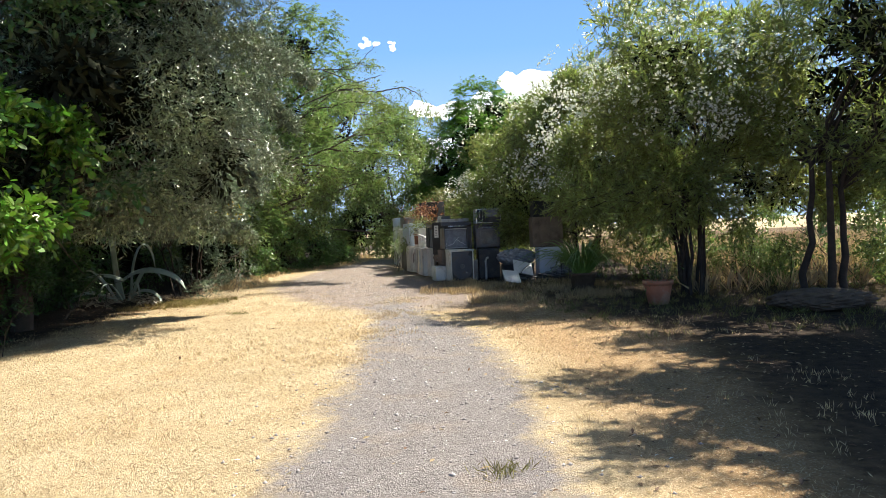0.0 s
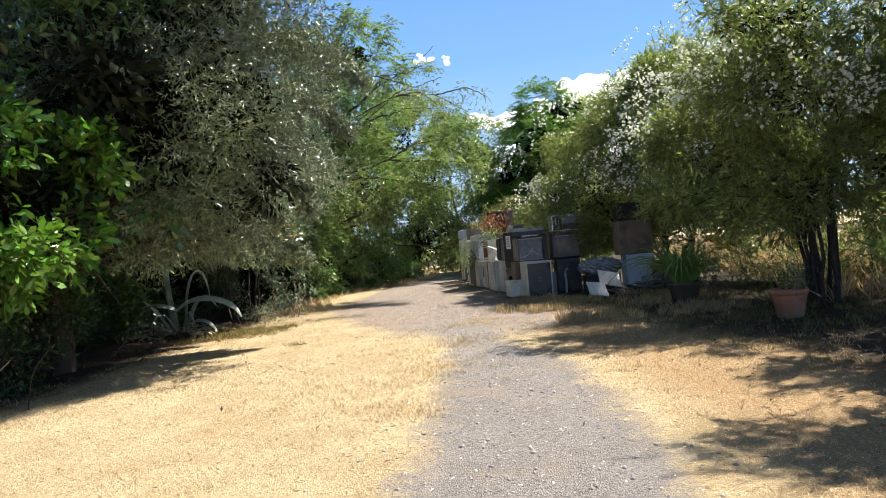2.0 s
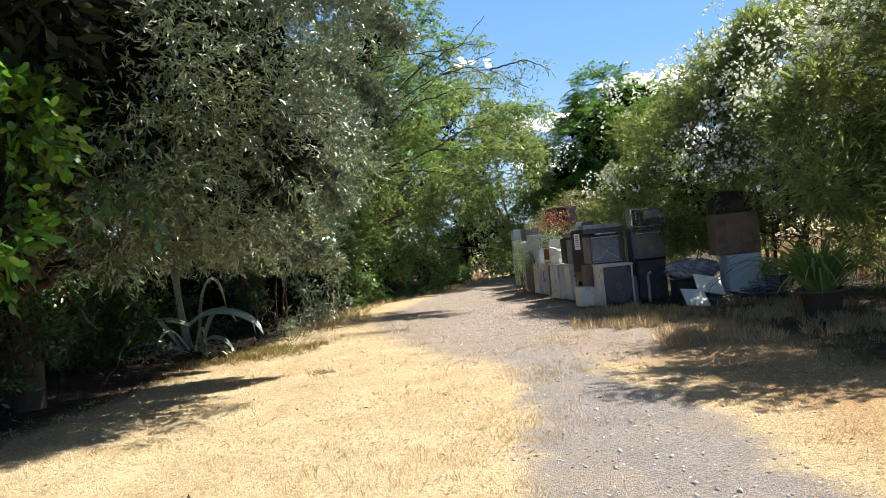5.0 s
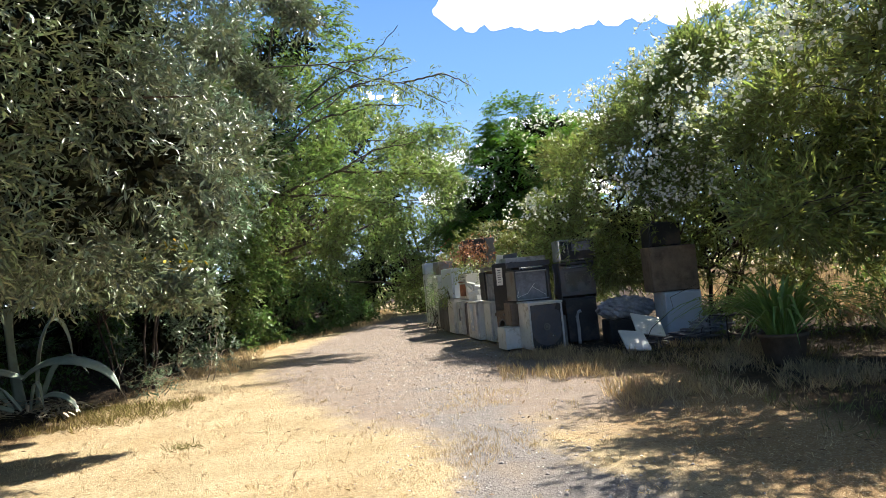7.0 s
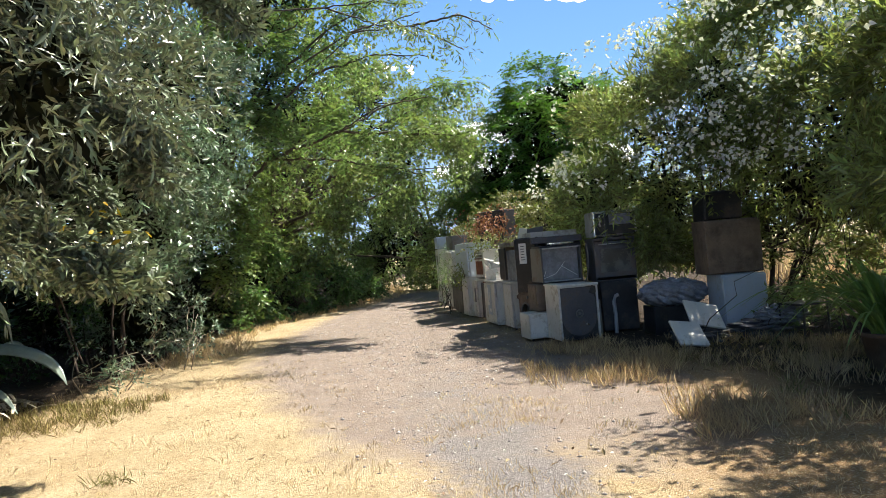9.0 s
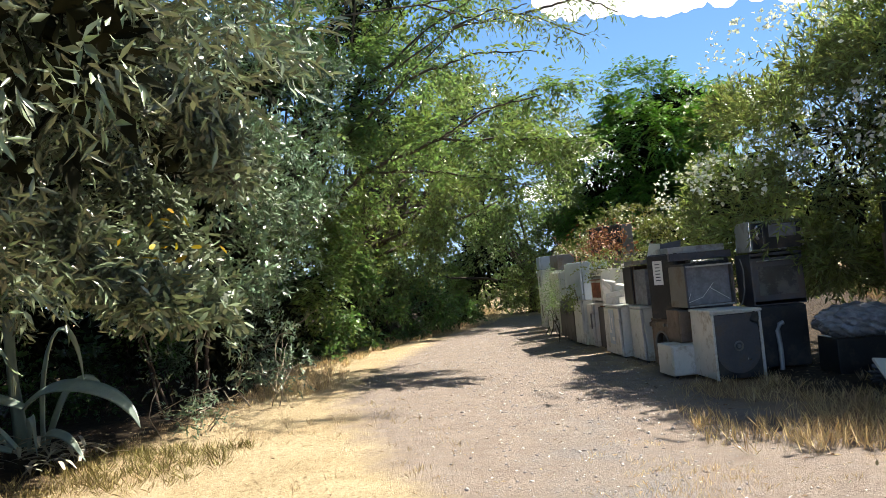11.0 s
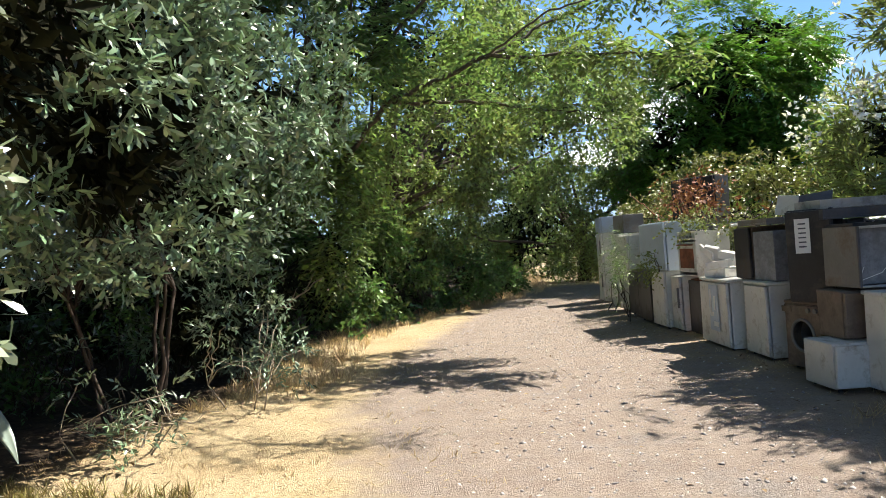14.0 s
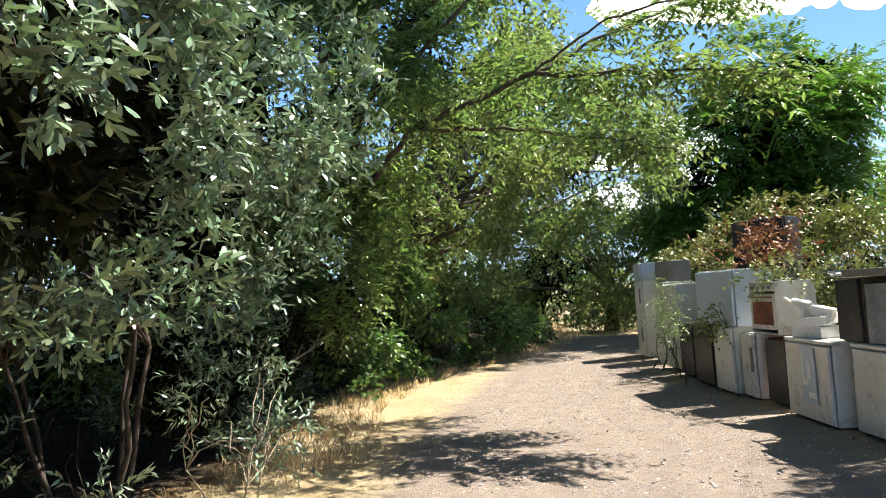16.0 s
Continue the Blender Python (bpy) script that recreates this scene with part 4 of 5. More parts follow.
def washer_front(x, y, z, rz, label, body="enamel", face="enamel", hole=0.17, h=0.84, w=0.6, d=0.55, door=False):
    t = thing("washing_machine", x, y, z, rz, label, "washing machine", GROUP)
    shell(t, "body", body, w, d, 0.02, h, int(abs(x * 100)))
    plate_with_hole(t, "front_panel", face, w - 0.004, h - 0.04, -d / 2 + 0.004, 0.03, hole, h * 0.52)
    ring(t, "door_ring", "grey_metal", (0, -d / 2 - 0.008, h * 0.52), hole, 0.016, label="dull metal door ring")
    bx(t, "top_panel", body, (0, -0.005, h + 0.008), (w + 0.01, d + 0.01, 0.03), 0.008)
    bm = bmesh.new()
    g = bmesh.ops.create_cone(bm, cap_ends=True, segments=24, radius1=hole * 1.05, radius2=hole * 1.05, depth=d * 0.7)["verts"]
    bmesh.ops.rotate(bm, verts=g, cent=(0, 0, 0), matrix=Euler((radians(90), 0, 0)).to_matrix())
    bmesh.ops.translate(bm, vec=(0, 0.03, h * 0.52), verts=g)
    bm.faces.ensure_lookup_table()
    cap = min((f for f in bm.faces if len(f.verts) > 4), key=lambda f: f.calc_center_median().y)
    bmesh.ops.delete(bm, geom=[cap], context="FACES_ONLY")
    part("drum", bm, M["grey_metal"], t, "steel drum inside")
    bx(t, "control_panel", body, (0, -d / 2 - 0.012, h - 0.065), (w - 0.02, 0.018, 0.09), 0.005)
    for k in range(2):
        disc(t, "knob", "grey_metal", (0.12 + 0.1 * k, -d / 2 - 0.03, h - 0.065), 0.024, 0.025)
    bx(t, "soap_drawer", body, (-0.2, -d / 2 - 0.024, h - 0.065), (0.14, 0.012, 0.06), 0.004)
    feet(t, w, d)
    return t


def plain_cabinet(name, x, y, z, rz, w, d, h, m, label, category, door=None, handle=None, splits=1, lid=False, foot=True):
    """Fridge, chest or box: body, doors with gaps, handles, optional lid."""
    t = thing(name, x, y, z, rz, label, category, GROUP)
    z0 = 0.024 if foot else 0.0
    dent(bx(t, "body", m, (0, 0.02, z0 + (h - z0) / 2), (w, d - 0.04, h - z0), 0.012), 0.005, int(abs(x * 331 + y * 17)))
    if door:
        hh = (h - z0 - 0.02) / splits
        for k in range(splits):
            dr = dent(bx(t, "door", door, (0, -d / 2 + 0.012, z0 + 0.01 + hh * (k + 0.5)), (w - 0.01, 0.036, hh - 0.012), 0.01), 0.004, k + 4)
            if handle:
                bx(dr, "handle", handle, (w * 0.4, -d / 2 - 0.02, z0 + 0.01 + hh * (k + 0.6)), (0.025, 0.03, min(0.3, hh * 0.5)), 0.008)
    if lid:
        bx(t, "lid", m, (0, 0, h + 0.018), (w + 0.02, d + 0.01, 0.036), 0.012)
    if foot:
        feet(t, w, d)
    return t


def cooker(x, y, z, rz, w, d, h, label, body="dark_metal", glass="dark_glass", name="cooker", trim="chrome", legs=False, panel=True):
    t = thing(name, x, y, z, rz, label, "cooker", GROUP)
    shell(t, "body", body, w, d, 0.0, h, int(abs(x * 57)))
    top = h - (0.12 if panel else 0.03)
    door = bx(t, "oven_door", body, (0, -d / 2 + 0.012, (0.05 + top) / 2), (w - 0.03, 0.034, top - 0.07), 0.008)
    bx(door, "window", glass, (0, -d / 2 - 0.007, (0.05 + top) / 2 - 0.02), (w * 0.74, 0.008, (top - 0.07) * 0.66), 0.003)
    rod(door, "handle", trim, [(-w * 0.4, -d / 2 - 0.035, top - 0.05), (0, -d / 2 - 0.04, top - 0.05), (w * 0.4, -d / 2 - 0.035, top - 0.05)], 0.011, "pale chrome handle")
    for sx in (-1, 1):
        bx(door, "handle_mount", trim, (sx * w * 0.37, -d / 2 - 0.018, top - 0.05), (0.016, 0.036, 0.016), 0.003)
    if panel:
        bx(t, "control_panel", body, (0, -d / 2 + 0.014, h - 0.055), (w - 0.02, 0.03, 0.09), 0.006)
        for k in range(4):
            disc(t, "knob", "grey_metal", (-w * 0.3 + w * 0.2 * k, -d / 2 - 0.012, h - 0.055), 0.018, 0.026, sides=16)
    bx(t, "hob", body, (0, 0.0, h + 0.01), (w + 0.006, d + 0.006, 0.022), 0.005)
    for sx in (-1, 1):
        for sy in (-1, 1):
            ring(t, "burner", "black", (sx * w * 0.22, sy * d * 0.22, h + 0.03), 0.05, 0.009, "z", 20)
    return t


def glass_oven(x, y, z, rz, w, d, h, label):
    """Built-in oven on its own: grey sides, open bright frame round a scratched pale pane."""
    t = thing("oven", x, y, z, rz, label, "oven", GROUP)
    shell(t, "body", "grey_metal", w, d, 0, h, 8)
    for sx in (-1, 1):
        bx(t, "frame_post", "dark_metal", (sx * (w / 2 - 0.011), -d / 2 - 0.004, h / 2), (0.022, 0.02, h), 0.004)
    for zz in (0.011, h - 0.011):
        bx(t, "frame_rail", "pale_metal", (0, -d / 2 - 0.004, zz), (w - 0.046, 0.02, 0.022), 0.004)
    pane = bx(t, "inner_pane", "plastic_wrap", (0, -d / 2 + 0.07, h / 2), (w - 0.05, 0.012, h - 0.05), 0.002, "dusty scratched pale pane")
    for k, (a, b) in enumerate((((-0.28, 0.06), (-0.08, 0.12)), ((-0.08, 0.12), (0.08, 0.3)), ((0.02, 0.24), (0.28, 0.07)), ((-0.3, 0.04), (-0.24, 0.18)))):
        rod(pane, "crack", "white_mark", [(a[0] * w / 0.66, -d / 2 + 0.061, a[1]), (b[0] * w / 0.66, -d / 2 + 0.061, b[1])], 0.0035, sides=5)
    bx(t, "vent_strip", "black", (0, 0.02, h + 0.015), (w - 0.04, d - 0.08, 0.03), 0.004)
    rod(t, "vent_bar", "chrome", [(-0.18, -0.16, h + 0.05), (0.05, -0.17, h + 0.05), (0.26, -0.16, h + 0.05)], 0.022, "short bright metal cylinder")
    return t


def microwave(x, y, z, rz, w, d, h, label):
    t = thing("microwave", x, y, z, rz, label, "microwave", GROUP)
    dent(bx(t, "casing", "pale_metal", (0, 0.02, h / 2), (w, d - 0.04, h), 0.014), 0.004, 9)
    bx(t, "front_frame", "chrome", (0.0, -d / 2 + 0.014, h / 2), (w - 0.004, 0.03, h - 0.006), 0.01, "bright front frame")
    dr = bx(t, "door", "black", (0.07, -d / 2 - 0.008, h / 2 - 0.01), (w * 0.68, 0.026, h * 0.82), 0.012)
    bx(dr, "window", "plastic_wrap", (0.07, -d / 2 - 0.022, h / 2 + 0.06), (w * 0.5, 0.006, h * 0.42), 0.003, "glossy pale window")
    bx(t, "control_panel", "black", (-w * 0.36, -d / 2 - 0.006, h / 2), (w * 0.2, 0.02, h * 0.84), 0.004)
    rod(t, "cord", "chrome", [(-w * 0.37 + 0.012 * math.cos(1.4 * i), -d / 2 - 0.03, h * 0.4 + 0.02 * i) for i in range(10)], 0.016, "loose pale coiled hose")
    return t


def shallow_tray(x, y, z, rz, w, d, h, m, label, pane=None, name="hob_unit", ry=0.0):
    """Flat open-topped unit: floor, four rims, optional pane."""
    t = thing(name, x, y, z, rz, label, "hob", GROUP, ry=ry)
    bx(t, "base", m, (0, 0, 0.01), (w, d, 0.02), 0.003)
    for sx in (-1, 1):
        bx(t, "side_rim", m, (sx * (w / 2 - 0.01), 0, 0.02 + (h - 0.02) / 2), (0.02, d, h - 0.02), 0.003)
    for sy in (-1, 1):
        bx(t, "rim", m, (0, sy * (d / 2 - 0.01), 0.02 + (h - 0.02) / 2), (w - 0.044, 0.02, h - 0.022), 0.003)
    if pane:
        bx(t, "pane", pane, (0, 0, h - 0.012), (w - 0.05, d - 0.05, 0.006), 0.001, "dusty flat glass pane")
    return t


def sheet(name, x, y, z, w, h, m, label, category, rx, rz, ry=0.0, thick=0.03, rim=True):
    """A loose door or panel lying at a slant."""
    t = thing(name, x, y, z, rz, label, category, GROUP, rx=rx, ry=ry)
    dent(bx(t, "panel", m, (0, 0, 0), (w, thick, h), 0.008), 0.006, int(abs(x * 91)))
    if rim:
        bx(t, "gasket", "grey_metal", (0, thick * 0.5 + 0.006, 0), (w - 0.04, 0.012, h - 0.04), 0.004)
    return t


def crumpled(name, x, y, z, s, m, label, category, seed, amount=0.3, part_name="sheeting"):
    """A crumpled bundle: a lumpy faceted mass."""
    r = np.random.default_rng(seed)
    t = thing(name, x, y, z, 0, label, category, GROUP)
    bm = bmesh.new()
    bmesh.ops.create_icosphere(bm, subdivisions=5, radius=1)
    k, ph = r.normal(size=(9, 3)) * np.linspace(2.0, 9.0, 9)[:, None], r.uniform(0, 6, 9)
    for v in bm.verts:
        c = np.array(v.co)
        q = sum(abs(math.sin(float(k[i] @ c) + ph[i])) for i in range(9)) / 9 - 0.6
        c = c * (1 + amount * q)
        v.co = (c[0] * s[0], c[1] * s[1], max(c[2] * s[2], -s[2] * 0.8) + s[2] * 0.8)
    part(part_name, bm, M[m], t)
    return t


def heap():
    washer_back(0.31, 17.49, 0, 14, "white washing machine turned round, dark back plate showing")
    plain_cabinet("low_cabinet", -0.2, 17.92, 0, 14, 0.42, 0.5, 0.42, "enamel", "low stained white appliance box on the ground", "appliance", "enamel")
    plain_cabinet("wooden_box", -0.06, 18.08, 0.425, 14, 0.36, 0.42, 0.43, "brown", "weathered brown box on the low white box", "box", "brown", foot=False)
    glass_oven(0.18, 18.08, 0.885, 15, 0.66, 0.5, 0.54, "grey oven with a pale cracked pane on a machine")
    t = plain_cabinet("oven_casing", -0.16, 18.62, 0.7, -34, 0.42, 0.36, 0.92, "black", "black oven casing with a white paper label", "oven", "black", foot=False)
    lab = bx(t, "paper_label", "paper", (-0.05, -0.192, 0.66), (0.14, 0.004, 0.34), 0.001, "white instruction label with lines")
    for k in range(6):
        bx(lab, "printed_line", "dark_metal", (-0.05, -0.196, 0.78 - 0.045 * k), (0.07, 0.002, 0.014), 0)
    plain_cabinet("steel_cabinet", 0.36, 18.82, 0, 10, 0.6, 0.42, 1.5, "dark_metal", "dark steel cabinet inside the heap", "cabinet", "dark_metal", splits=2)
    shallow_tray(0.22, 18.66, 1.505, 10, 0.86, 0.52, 0.1, "dark_metal", "dark hob unit lying flat on the heap", "dark_glass")
    shallow_tray(0.18, 18.72, 1.61, 12, 0.8, 0.5, 0.09, "pale_metal", "grey glass-topped hob unit lying on another", "plastic_wrap")
    plain_cabinet("narrow_machine", 1.1, 18.2, 0, 6, 0.58, 0.55, 0.82, "black", "black gutted machine with a pale pipe", "appliance", "black")
    rod(thing("bent_pipe", 1.02, 17.86, 0, 0, "pale bent plastic pipe leaning on a black machine", "pipe", GROUP), "pipe", "pale_metal",
        [(0, 0, 0.0), (0.01, 0.02, 0.3), (0.0, 0.03, 0.5), (0.03, 0.03, 0.58), (0.08, 0.03, 0.6)], 0.03)
    cooker(1.08, 18.22, 0.825, 6, 0.66, 0.55, 0.66, "dark cooker with glass door and pale handle", panel=False)
    microwave(1.12, 18.2, 1.53, 8, 0.7, 0.48, 0.4, "grey microwave with glossy window on a cooker")
    washer_front(-0.1, 18.78, 0, -66, "gutted grey-brown machine with an open round drum", "brown", "brown", 0.16, 0.68, 0.5, 0.46)
    plain_cabinet("white_machine", -0.31, 19.58, 0, -78, 0.58, 0.56, 0.83, "enamel", "stained white machine standing in the row", "washing machine", "enamel", lid=True)
    t = plain_cabinet("white_machine", -0.62, 20.46, 0, -78, 0.92, 0.58, 0.83, "enamel", "wide white machine with a painted marking on its side", "washing machine", "enamel", lid=True)
    mk = bx(t, "marked_panel", "enamel_blue", (0.06, -0.312, 0.5), (0.3, 0.006, 0.58), 0.002, "bluish panel with white painted strokes")
    for c, s in (((-0.03, -0.318, 0.56), (0.05, 0.004, 0.34)), ((0.0, -0.318, 0.42), (0.12, 0.004, 0.05)), ((0.1, -0.318, 0.56), (0.045, 0.004, 0.18)), ((0.13, -0.318, 0.3), (0.16, 0.004, 0.06))):
        bx(mk, "painted_stroke", "white_mark", c, s, 0.001)
    plain_cabinet("rusty_cabinet", -0.76, 21.4, 0, -78, 0.54, 0.5, 0.8, "rust", "dark rusted cabinet standing open in the row", "cabinet", "black")
    plain_cabinet("narrow_fridge", -0.97, 21.98, 0, -78, 0.4, 0.5, 0.84, "enamel", "narrow white fridge in the row", "fridge", "enamel", "grey_metal")
    plain_cabinet("white_fridge", -1.16, 22.52, 0, -76, 0.6, 0.56, 0.9, "enamel", "white fridge carrying a bluish chest", "fridge", "enamel")
    plain_cabinet("dark_cabinet", -1.36, 23.3, 0, -76, 0.7, 0.5, 0.9, "dark_metal", "dark shaded cabinet under a bluish chest", "cabinet", "black")
    plain_cabinet("chest_freezer", -1.2, 22.75, 0.905, -76, 1.25, 0.56, 0.76, "enamel_blue", "bluish white chest freezer on top of two cabinets", "freezer", "enamel_blue", foot=False)
    t = cooker(-0.82, 21.62, 0.845, -72, 0.6, 0.5, 0.62, "old white cooker with a rust-red front", "enamel", "rust", trim="rust")
    plain_cabinet("dark_fridge", -0.38, 19.92, 0.87, -74, 0.36, 0.5, 0.62, "brown", "dark brown fridge box on a white machine", "fridge", "black", foot=False)
    plain_cabinet("wrapped_box", -0.3, 19.5, 0.87, -70, 0.4, 0.45, 0.56, "plastic_wrap", "box wrapped in dull plastic sheeting", "box", foot=False)
    f = thing("pipe_frame", -0.3, 19.85, 1.5, -70, "white tubular frame lying across the heap", "frame", GROUP)
    for k in range(3):
        rod(f, "tube", "foam", [(-0.4 + 0.35 * k, -0.25, 0.02), (-0.38 + 0.35 * k, 0.4, 0.06)], 0.016)
    for k in range(2):
        rod(f, "cross_tube", "chrome", [(-0.5, -0.2 + 0.35 * k, 0.05), (0.5, -0.18 + 0.35 * k, 0.06)], 0.014)
    t = thing("foam_packing", -0.72, 20.6, 0.87, -70, "broken white packing foam on a white machine", "foam", GROUP)
    for c, s, ro in (((0, 0, 0.06), (0.42, 0.3, 0.12), (0, 0, 8)), ((0.05, -0.02, 0.17), (0.36, 0.28, 0.1), (4, -8, 20)), ((-0.1, -0.05, 0.29), (0.24, 0.05, 0.26), (35, 10, 15)),
                     ((-0.2, -0.12, 0.33), (0.34, 0.03, 0.1), (10, 22, 0)), ((0.12, 0.02, 0.27), (0.2, 0.22, 0.1), (0, 14, 40))):
        bx(t, "foam_piece", "foam", c, s, 0.01, rot=ro)
    # far end of the row
    t = plain_cabinet("tall_fridge", -2.05, 27.5, 0, -80, 0.6, 0.6, 1.6, "enamel", "tall white fridge at the end of the row", "fridge", "enamel", "grey_metal", 2)
    plain_cabinet("grey_box", -2.1, 27.5, 1.605, -80, 0.56, 0.5, 0.36, "enamel_blue", "grey-blue box on a tall fridge", "box", "enamel_blue", foot=False)
    plain_cabinet("blue_box", -1.7, 26.6, 1.55, -70, 0.6, 0.5, 0.4, "grey_metal", "dull blue-grey box among leaves", "box", foot=False)
    plain_cabinet("white_fridge", -1.72, 26.5, 0, -78, 0.62, 0.55, 1.54, "enamel", "white fridge half hidden by weeds", "fridge", "enamel", "grey_metal", 2)
    plain_cabinet("vented_fridge", -1.62, 25.2, 0, -72, 0.6, 0.55, 1.5, "enamel", "white fridge with slotted back behind weeds", "fridge", "enamel")
    plain_cabinet("dark_cabinet", -1.5, 24.3, 0, -76, 0.6, 0.5, 0.85, "black", "dark cabinet in shade within the row", "cabinet", "black")
    plain_cabinet("grey_wardrobe", -0.55, 23.45, 0, -40, 0.7, 0.55, 1.68, "grey_metal", "grey cabinet overgrown with brambles", "cabinet", "grey_metal", splits=2)
    t = plain_cabinet("black_television", -0.58, 23.4, 1.685, -40, 0.8, 0.45, 0.7, "black", "black box set on top of an overgrown cabinet", "television", "black", foot=False)
    t = thing("folding_stool", -1.98, 25.3, 0, -75, "old round white stool leaning among weeds", "stool", GROUP)
    disc(t, "seat", "enamel", (0, -0.08, 0.34), 0.26, 0.04, "y", 28)
    ring(t, "seat_rim", "grey_metal", (0, -0.1, 0.34), 0.26, 0.014)
    for sx in (-0.2, 0.2):
        rod(t, "leg", "black", [(sx * 1.2, -0.2, 0.0), (sx * 0.6, 0.0, 0.34), (sx * 0.2, 0.2, 0.62)], 0.014)
    # shaded end under the oleander
    # white machine; the blue cast of its shade is put into the enamel colour
    plain_cabinet("white_machine", 2.64, 17.1, 0, 4, 0.62, 0.56, 0.84, "enamel_blue", "white machine under an oleander, its shade's blue painted in", "washing machine", "enamel_blue")
    plain_cabinet("grey_cabinet", 2.6, 17.24, 0.845, 4, 0.8, 0.5, 0.78, "brown", "dull grey-brown cabinet on a white machine", "cabinet", "brown", splits=1, foot=False)
    plain_cabinet("black_television", 2.52, 17.3, 1.63, 8, 0.56, 0.4, 0.42, "black", "small black box on a grey cabinet", "television", "black", foot=False)
    plain_cabinet("dark_crate", 1.85, 17.5, 0, 6, 0.8, 0.55, 0.42, "black", "dark crate under plastic sheeting", "crate", foot=False)
    crumpled("plastic_bundle", 1.82, 17.42, 0.42, (0.5, 0.32, 0.22), "plastic_wrap", "crumpled grey plastic sheeting on a crate", "plastic sheeting", 61, 0.5)
    sheet("loose_door", 1.55, 15.85, 0.2, 0.42, 0.4, "enamel", "white appliance door lying broken on the ground", "door", -48, 16, 8)
    sheet("loose_door", 1.86, 16.22, 0.38, 0.5, 0.42, "enamel", "pale appliance door propped on rubble", "door", -46, 14, 14)
    crumpled("rubble_pile", 1.85, 16.35, 0, (0.34, 0.24, 0.13), "dark_metal", "pile of dark broken scrap", "scrap", 63, 1.3, "scrap")
    crumpled("rubble_pile", 2.75, 16.45, 0, (0.45, 0.3, 0.14), "dark_metal", "pile of dark scrap and cloth", "scrap", 64, 1.3, "scrap")
    crumpled("cloth_heap", 2.9, 16.3, 0.2, (0.3, 0.2, 0.12), "plastic_wrap", "faded bluish cloth thrown on scrap", "cloth", 65, 1.3, "cloth")
    t = thing("metal_chair", 3.05, 16.0, 0, 20, "rusty black chair frame in deep shade", "chair", GROUP)
    for sx in (-0.2, 0.2):
        for sy in (-0.2, 0.2):
            rod(t, "leg", "black", [(sx, sy, 0), (sx * 0.95, sy * 0.95, 0.45)], 0.012)
    bx(t, "seat", "black", (0, 0, 0.46), (0.42, 0.42, 0.025), 0.008)

    shallow_tray(-0.32, 19.62, 1.5, -72, 0.62, 0.5, 0.07, "grey_metal", "rusty grey hob lying on boxes", "dark_glass")
    sheet("loose_panel", -0.2, 19.3, 1.69, 0.42, 0.22, "enamel", "white panel standing on the heap", "panel", -12, -62, 6, 0.02, False)
    sheet("loose_panel", -0.05, 18.95, 1.66, 0.34, 0.28, "dark_metal", "dark panel leaning on the heap", "panel", -20, -40, -5, 0.02, False)
    t = thing("power_cable", 0.62, 17.85, 1.45, 0, "grey cable hanging from the heap", "cable", GROUP)
    rod(t, "cable", "grey_metal", [(0.04, 0.06, 0.0), (0.05, -0.02, -0.15), (0.03, -0.06, -0.4), (0.0, -0.04, -0.55), (-0.05, -0.06, -0.6)], 0.009)
    sheet("loose_panel", 0.72, 17.8, 0.28, 0.16, 0.55, "grey_metal", "narrow grey panel leaning between machines", "panel", -8, 10, 4, 0.02, False)
    sheet("loose_panel", -1.42, 23.95, 0.42, 0.5, 0.8, "enamel", "white panel leaning in the row", "panel", -10, -74, 3, 0.025, False)


heap()


# ---- agave, pots, loose wood ----
def blade(line, width, thick, n=14, keel=0.35, face=(0.05, 0.3, 0.95), blunt=False):
    """A fleshy leaf along a line of points: tapered, channelled, with real thickness."""
    line = np.array(line, float)
    s = np.linspace(0, len(line) - 1, n)
    k = np.arange(len(line))
    pts = np.stack([np.interp(s, k, line[:, j]) for j in range(3)], 1)
    for _ in range(3):
        pts[1:-1] = (pts[:-2] + 2 * pts[1:-1] + pts[2:]) / 4
    t = unit(np.gradient(pts, axis=0))
    side = unit(np.cross(t, np.array(face)))
    nor = np.cross(side, t)
    u = np.linspace(0, 1, n)
    w = width * np.clip(np.minimum(0.55 + 1.5 * u, 1.0) * (1 - u ** 2.6), 0.03, 1)
    if blunt:
        w = width * (1.0 - 0.35 * np.sin(np.pi * u))
    th = thick * (1 - 0.75 * u)
    rows = []
    for a, b in ((-0.5, 0.0), (-0.25, -keel * 0.16), (0, -keel * 0.25), (0.25, -keel * 0.16), (0.5, 0.0), (0.28, -1.0), (0.0, -1.25), (-0.28, -1.0)):
        up = np.where(b <= -0.9, b * th, b * w)
        rows.append(pts + side * (a * w)[:, None] + nor * np.asarray(up)[:, None])
    v = np.stack(rows, 1).reshape(-1, 3)
    m = len(rows)
    f = [(i * m + j, i * m + (j + 1) % m, (i + 1) * m + (j + 1) % m, (i + 1) * m + j) for i in range(n - 1) for j in range(m)]
    me = fast_mesh("leaf", v, np.array(f))
    me.polygons.foreach_set("use_smooth", np.ones(len(me.polygons), bool))
    return me


